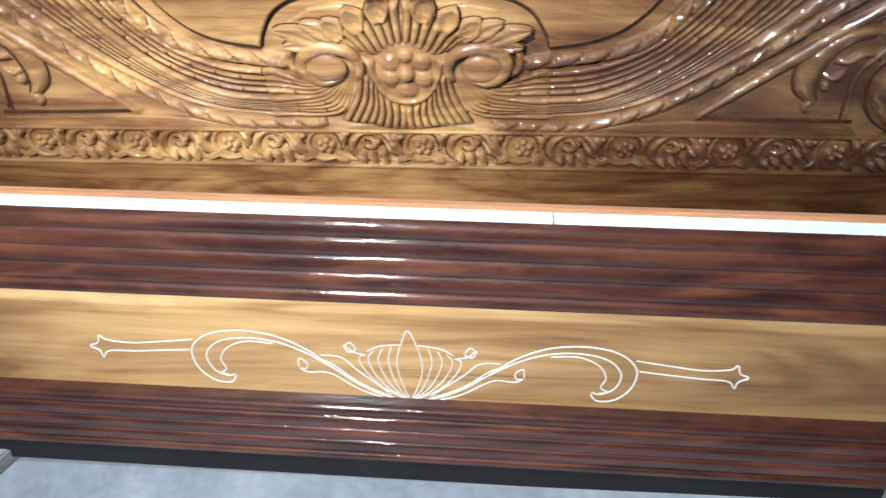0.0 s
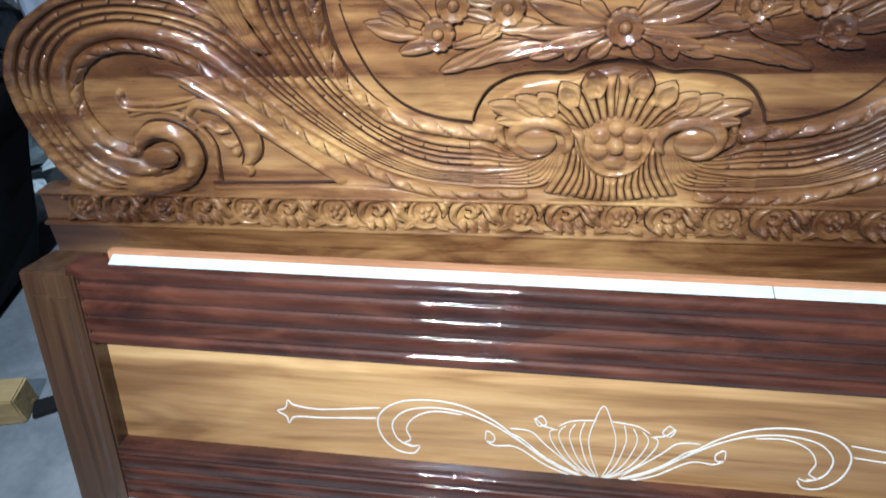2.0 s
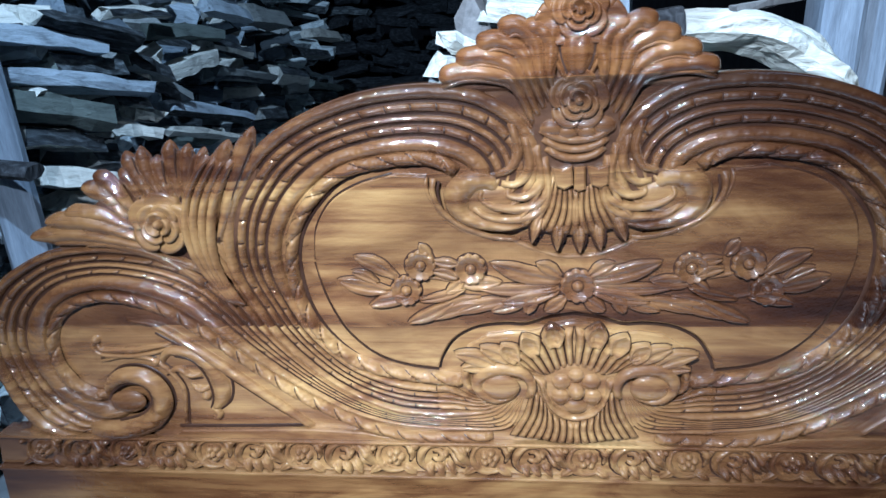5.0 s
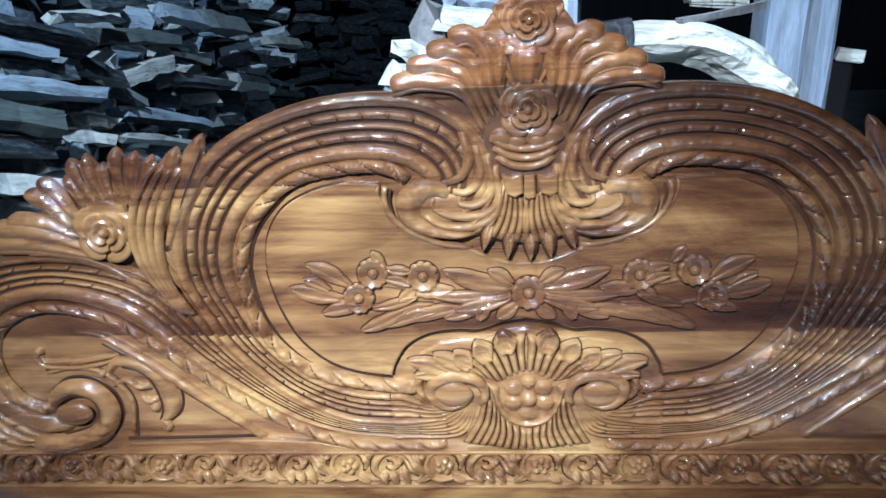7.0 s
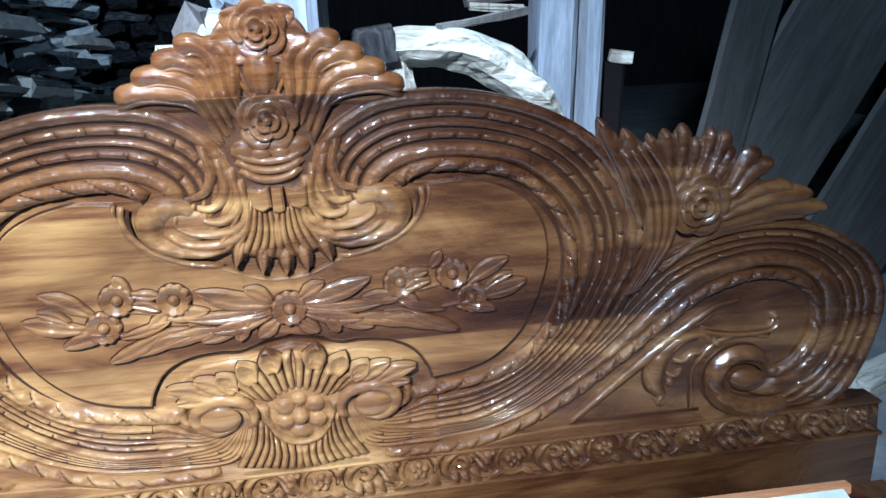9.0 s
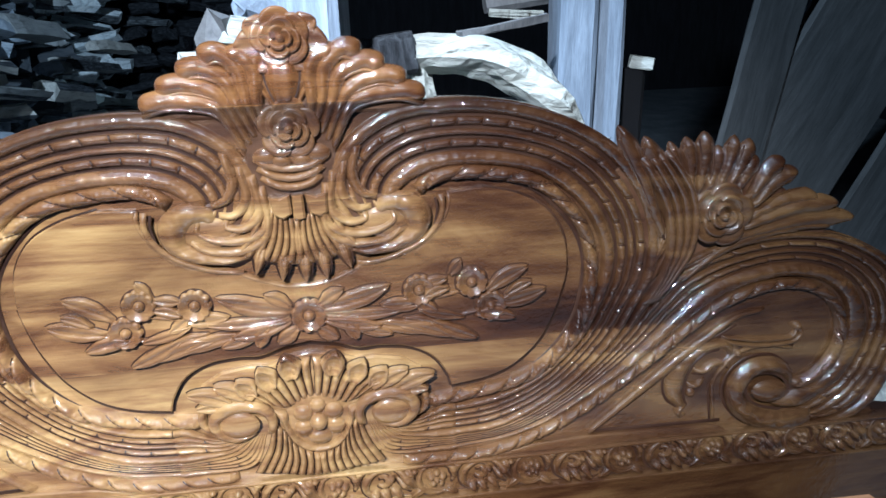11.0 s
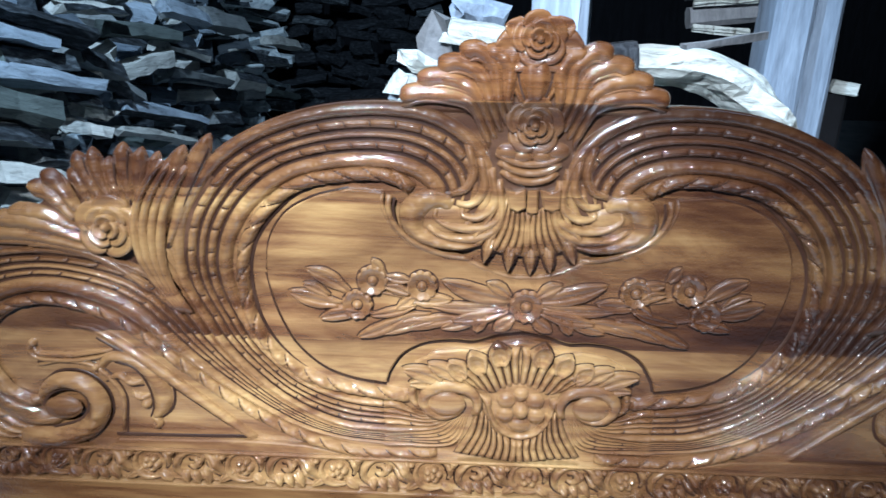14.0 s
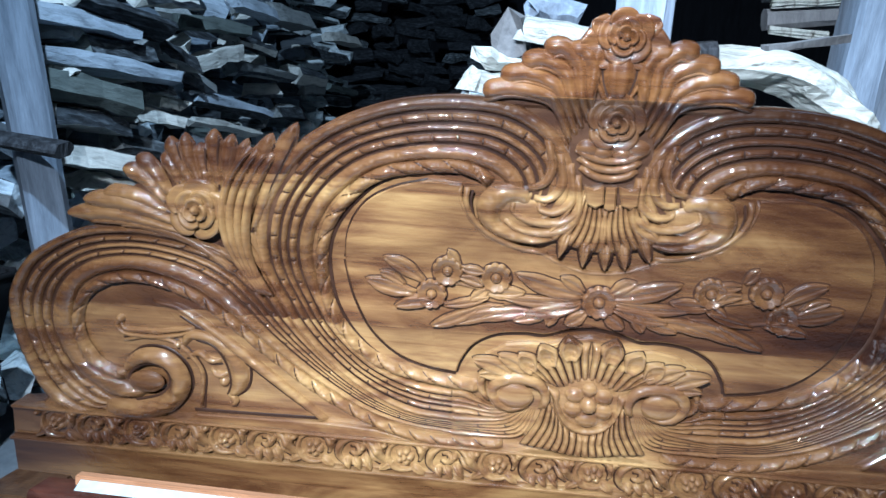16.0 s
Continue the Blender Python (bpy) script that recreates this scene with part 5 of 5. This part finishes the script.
# larger billets that stand out at the face of the stack
BIG = [((0.78, 1.17), (1.13, 1.08), 0.075, 3), ((0.65, 1.15), (1.02, 1.07), 0.050, 2), ((0.80, 1.06), (1.07, 1.01), 0.055, 0), ((0.64, 1.05), (1.19, 0.93), 0.052, 2), ((0.62, 0.985), (0.93, 0.89), 0.085, 0), ((0.65, 0.905), (0.91, 0.825), 0.062, 3),
       ((1.03, 0.84), (1.19, 0.79), 0.050, 3), ((1.17, 1.04), (1.33, 0.96), 0.062, 1), ((1.34, 0.94), (1.46, 0.87), 0.070, 1), ((1.48, 0.94), (1.74, 0.97), 0.070, 3), ((1.78, 0.91), (2.40, 0.79), 0.067, 1), ((1.80, 1.01), (2.11, 0.94), 0.058, 3),
       ((1.39, 0.84), (1.93, 0.69), 0.058, 2), ((2.53, 0.80), (2.88, 0.73), 0.096, 3), ((1.39, 0.76), (1.89, 0.62), 0.040, 3), ((0.68, 0.80), (0.93, 0.70), 0.070, 3), ((1.08, 0.92), (1.18, 0.89), 0.050, 1), ((1.19, 0.87), (1.28, 0.83), 0.058, 3),
       ((1.40, 1.09), (1.80, 1.04), 0.046, 0), ((1.88, 1.15), (2.16, 1.08), 0.066, 2)]
BIG += [((2.20, 1.10), (2.61, 1.04), 0.085, 1), ((0.92, 0.78), (1.14, 0.70), 0.058, 1), ((3.25, 0.93), (3.67, 0.87), 0.060, 3), ((2.29, 0.64), (2.51, 0.60), 0.060, 1), ((1.17, 1.16), (1.39, 1.14), 0.045, 3), ((2.78, 0.87), (3.38, 0.79), 0.055, 1), ((2.99, 0.69), (3.82, 0.52), 0.055, 0), ((0.75, 0.71), (0.90, 0.64), 0.050, 3)]
TONES = []
for nm, c in (("green_grey_billet", (0.22, 0.26, 0.245)), ("grey_billet", (0.46, 0.49, 0.49)), ("blue_grey_billet", (0.66, 0.76, 0.88)), ("fresh_split_billet", (1.0, 1.0, 0.92))):
    TONES.append(matte(nm, [(0.28, tuple(0.35 * v for v in c)), (0.45, tuple(0.8 * v for v in c)), (0.7, c)], (2, 9, 9), 6, 0.9, 0.7, 0.012))
for i, ((y0, z0), (y1, z1), w, tone) in enumerate(BIG):
    p, q = Vector((-1.30, y0, z0)), Vector((-1.22 - 0.02 * (i % 3), y1, z1))
    ob = part("firewood_log", split_log(300 + i, min(0.58, (q - p).length), w * 1.8, w * 1.15, 0.006), TONES[tone])
    ob.data.materials.append(M_BARK)
    ob.matrix_world = Matrix.Translation((p + q) / 2) @ (q - p).to_track_quat("X", "Z").to_matrix().to_4x4()
    tagged(ob, ("dark green-grey half-round billet in the firewood stack", "grey split billet in the firewood stack", "blue-grey weathered billet in the firewood stack", "pale freshly split billet in the firewood stack")[tone], "firewood", "stacked firewood")

rnd = random.Random(91)
for i in range(44):      # short ends that show between the long billets
    y = 0.68 + 2.4 * rnd.random() ** 1.3
    tone = rnd.choice((0, 1, 1, 2, 3, 3))
    ob = part("firewood_log", split_log(500 + i, rnd.uniform(0.09, 0.20), rnd.uniform(0.05, 0.10), rnd.uniform(0.04, 0.075), 0.004), TONES[tone])
    ob.data.materials.append(M_BARK)
    ob.matrix_world = pose(-1.345 + rnd.uniform(-0.03, 0.02), y, rnd.uniform(0.62, 1.22), rnd.uniform(0, 360), rnd.uniform(-15, 15), rnd.uniform(-25, 75))
    tagged(ob, ("dark green-grey stub of firewood in the stack", "grey stub of firewood in the stack", "blue-grey stub of firewood in the stack", "pale sawn stub of firewood in the stack")[tone], "firewood", "stacked firewood")


timber("timber_post", (-1.262, 0.56, 0), (-1.272, 0.57, 2.6), 0.092, 0.09, M_GREY, "weathered grey squared timber post beside the firewood", "post", 1)
timber("timber_rail", (-1.75, 0.50, 0.930), (-1.128, 0.475, 0.862), 0.030, 0.062, M_DIM, "short grey timber rail fixed across the post", "rail", 2)
timber("timber_post", (0.044, 0.170, 0), (0.046, 0.180, 2.6), 0.096, 0.08, M_GREY, "weathered grey squared timber post behind the headboard crest", "post", 3)
timber("timber_post", (0.590, 0.715, 0), (0.590, 0.725, 2.6), 0.115, 0.085, M_GREY, "weathered grey squared timber post", "post", 4)
timber("timber_post", (0.680, 0.735, 0), (0.680, 0.745, 2.6), 0.045, 0.075, M_GREY, "narrow grey timber upright beside a post", "post", 5)

# black solid added to fill the dark area beside the firewood
bm = bmesh.new()
foot_print = [(-1.44, 0.05), (-1.53, 0.47), (-2.3, 0.49), (-2.3, 0.05)]
rings = []
for k, z in enumerate((0, 0.15, 0.30, 0.45, 0.56, 0.58)):
    g = (1, 0.995, 0.985, 0.98, 0.97, 0.93)[k]
    rings.append([bm.verts.new((-1.8 + (x + 1.8) * g + (0.48 * z if i == 1 else 0) + 0.01 * math.sin(9 * z + i), 0.27 + (y - 0.27) * g, z)) for i, (x, y) in enumerate(foot_print)])
for a, b in zip(rings, rings[1:]):
    for i in range(4):
        bm.faces.new((a[i], a[(i + 1) % 4], b[(i + 1) % 4], b[i]))
bm.faces.new(rings[0][::-1])
bm.faces.new(rings[-1])
bmesh.ops.bevel(bm, geom=bm.edges[:], offset=0.02, segments=3, affect="EDGES")
tagged(part("black_solid", bm, M_BLACK, smooth=True), "dull black solid filling the dark area beside the grey post", "cover")
# Thin black piece added as the yellow block's shadow on the floor.
block("wood_block", pose(-1.158, -0.055, 0, 0, 0, 30), (0.06, 0.05, 0.010), M_BLACK, "thin black piece for the shadow beside the yellow block", "", 7)
block("wood_block", pose(-1.228, -0.075, 0, 0, 0, 12), (0.08, 0.07, 0.07), M_YELLOW, "raw yellow wooden block standing on the cement floor", "", 6)

# heap of billets that carries the pale timber behind the headboard
rnd = random.Random(21)
z = 0.04
while z < 1.0:
    x = -0.22 + rnd.uniform(0, 0.1)
    while x < (0.50 if z < 0.9 else 0.0):
        for y in (0.46, 0.62):
            stacked(pose(x + rnd.uniform(-0.03, 0.03), y + rnd.uniform(-0.02, 0.02), z, rnd.uniform(0, 360), rnd.uniform(-3, 3), rnd.uniform(-12, 12)), z > 0.85)
        x += rnd.uniform(0.26, 0.36)
    z += 0.066
verts, faces, slots = [], [], []
for k, m in REST:
    o = len(verts)
    verts += [m @ v.co for v in PROTO[k].data.vertices]
    faces += [[o + i for i in f.vertices] for f in PROTO[k].data.polygons]
    slots += [f.material_index for f in PROTO[k].data.polygons]
# Far billets, mostly coloured dark for the little light that reaches them.
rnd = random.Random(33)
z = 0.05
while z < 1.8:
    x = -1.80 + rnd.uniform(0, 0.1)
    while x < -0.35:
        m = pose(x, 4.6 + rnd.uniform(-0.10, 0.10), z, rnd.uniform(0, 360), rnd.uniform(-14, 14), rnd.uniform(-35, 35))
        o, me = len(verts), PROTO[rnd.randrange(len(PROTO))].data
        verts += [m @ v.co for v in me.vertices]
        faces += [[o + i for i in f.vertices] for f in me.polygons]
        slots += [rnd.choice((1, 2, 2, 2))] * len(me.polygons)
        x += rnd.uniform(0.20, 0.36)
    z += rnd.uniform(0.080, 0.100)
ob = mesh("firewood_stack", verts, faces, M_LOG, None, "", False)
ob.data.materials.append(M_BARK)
ob.data.materials.append(M_DIM)
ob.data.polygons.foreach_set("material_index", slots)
tagged(ob, "deep stack of split grey firewood in the dark", "firewood stack", kind="stuff")


def pale_log(name, pts, r, label, mat=M_PEELED, seed=0, squash=0.7):
    """A barked, bent length of wood with ragged ends and long checks."""
    rnd = random.Random(seed)
    c = spline(pts, 22)
    m = 12
    verts = []
    for i in range(22):
        t = i / 21
        d = Vector(c[min(i + 1, 21)] - c[max(i - 1, 0)]).normalized()
        u = d.cross(Vector((0, 0, 1))).normalized()
        v = u.cross(d)
        for j in range(m):
            a = 2 * math.pi * j / m
            rr = r * (1 + 0.16 * math.sin(3 * a + 1.3) + 0.34 * noise.noise(Vector((t * 7, math.cos(a), math.sin(a) + seed)))) * (0.80 + 0.2 * math.sin(math.pi * t))
            rr *= 1 - 0.22 * (j == 4)
            p = Vector(c[i]) + u * (rr * math.cos(a)) + v * (rr * squash * math.sin(a)) + d * (rnd.uniform(-0.02, 0.02) if i in (0, 21) else 0)
            verts.append(p)
    faces = grid_faces(22, m, wrap=True)
    n = len(verts)
    verts += [Vector(c[0]), Vector(c[-1])]
    for j in range(m):
        faces.append((n, (j + 1) % m, j))
        faces.append((n + 1, 21 * m + j, 21 * m + (j + 1) % m))
    ob = mesh(name, verts, faces, mat, None, "", False)
    return tagged(ob, label, "log")


# First bar is added: it stands for the crest's shadow on the log.
timber("plank", (-0.02, 0.33, 1.085), (0.196, 0.345, 1.112), 0.070, 0.050, M_DIM, "added dark bar for the crest's shadow on the peeled log", "plank", 61)
pale_log("peeled_log", [(0.185, 0.37, 1.104), (0.28, 0.36, 1.105), (0.36, 0.36, 1.080), (0.43, 0.36, 1.030), (0.475, 0.37, 0.96), (0.50, 0.38, 0.88)], 0.055, "bent pale peeled log lying on the firewood heap", seed=2, squash=0.72)
pale_log("peeled_log", [(0.215, 0.385, 0.86), (0.214, 0.380, 0.96), (0.208, 0.375, 1.075)], 0.030, "short pale upright stub under the bent peeled log", seed=5, squash=1.0)
timber("plank", (0.40, 0.785, 1.171), (0.66, 0.787, 1.200), 0.045, 0.048, M_BLOCK, "splintered grey plank nailed behind a post", "plank", 65)
timber("plank", (0.39, 0.785, 1.222), (0.66, 0.787, 1.236), 0.030, 0.040, M_DIM, "blackened plank nailed behind a post", "plank", 66)
for a, b, k in (((0.40, 0.755, 1.205), (0.54, 0.752, 1.214), 67), ((0.405, 0.757, 1.150), (0.53, 0.752, 1.142), 68)):
    timber("stick", a, b, 0.007, 0.006, M_PEELED, "pale splinter hanging from a plank", "stick", k, "splinters")
timber("stick", (0.275, 0.345, 1.136), (0.470, 0.50, 1.152), 0.012, 0.014, M_BLOCK, "thin grey-brown stick lying across the peeled log", "stick", 62)
for m, size, sd, mat, label in ((pose(-0.176, 0.53, 1.082, 10, 14, 12), (0.095, 0.060, 0.045), 411, M_PEELED, "pale split chunk of wood on the firewood heap"),
                               (pose(-0.203, 0.52, 1.040, 5, 12, 24), (0.085, 0.070, 0.055), 413, M_PEELED, "pale split chunk of wood on the firewood heap"),
                               (pose(-0.066, 0.53, 1.138, 8, 10, -4), (0.135, 0.060, 0.060), 412, M_PEELED, "pale flat split chunk leaning on the firewood heap"),
                               (pose(-0.150, 0.60, 1.128, 0, 0, 84), (0.160, 0.070, 0.105), 414, M_BLOCK, "grey round log showing its sawn end"),
                               (pose(-0.078, 0.60, 1.180, 70, 6, 4), (0.100, 0.060, 0.050), 415, M_GREY, "blue-grey weathered slab standing on the firewood heap")):
    ob = part("wood_chunk", split_log(sd, *size, 0.0), mat)
    ob.matrix_world = m
    tagged(ob, label, "wood chunk", "pale chunks")

# dark boards leaning on the far side
for i, (x, y, slope, w) in enumerate(((1.325, 1.38, 0.19, 0.23), (1.443, 1.45, 0.515, 0.50), (2.03, 1.44, 0.50, 0.50), (2.60, 1.42, 0.48, 0.50), (3.15, 1.40, 0.45, 0.48))):
    rise = w / 2 * math.sin(math.atan(slope))
    timber("board", (x, y, rise), (x + 2.3 * slope, y + 0.12, 2.3), w, 0.03, M_WALL, "wide dark grey board leaning upright", "board", 30 + i, "leaning dark boards")
timber("stick", (1.15, 1.53, 0.006), (1.86, 1.55, 1.40), 0.022, 0.016, M_GREY, "thin grey lath showing in a slit between dark boards", "stick", 64)
block("wood_block", pose(1.70, 0.76, 0, 0, 0, 20), (0.28, 0.10, 0.05), M_PEELED, "pale offcut lying on the cement floor", "", 14)
block("wood_block", pose(1.62, 0.95, 0, 0, 0, -15), (0.25, 0.09, 0.06), M_BLOCK, "grey offcut lying on the cement floor", "", 15)
timber("timber_stub", (0.80, 0.86, 0), (0.80, 0.86, 1.00), 0.05, 0.05, M_BLACK, "black upright stub in the dark gap", "stub", 63)
block("wood_block", pose(0.807, 0.84, 1.0005, 0, 8, -12), (0.060, 0.035, 0.030), M_PEELED, "small pale chip of wood on a black stub", "", 16)
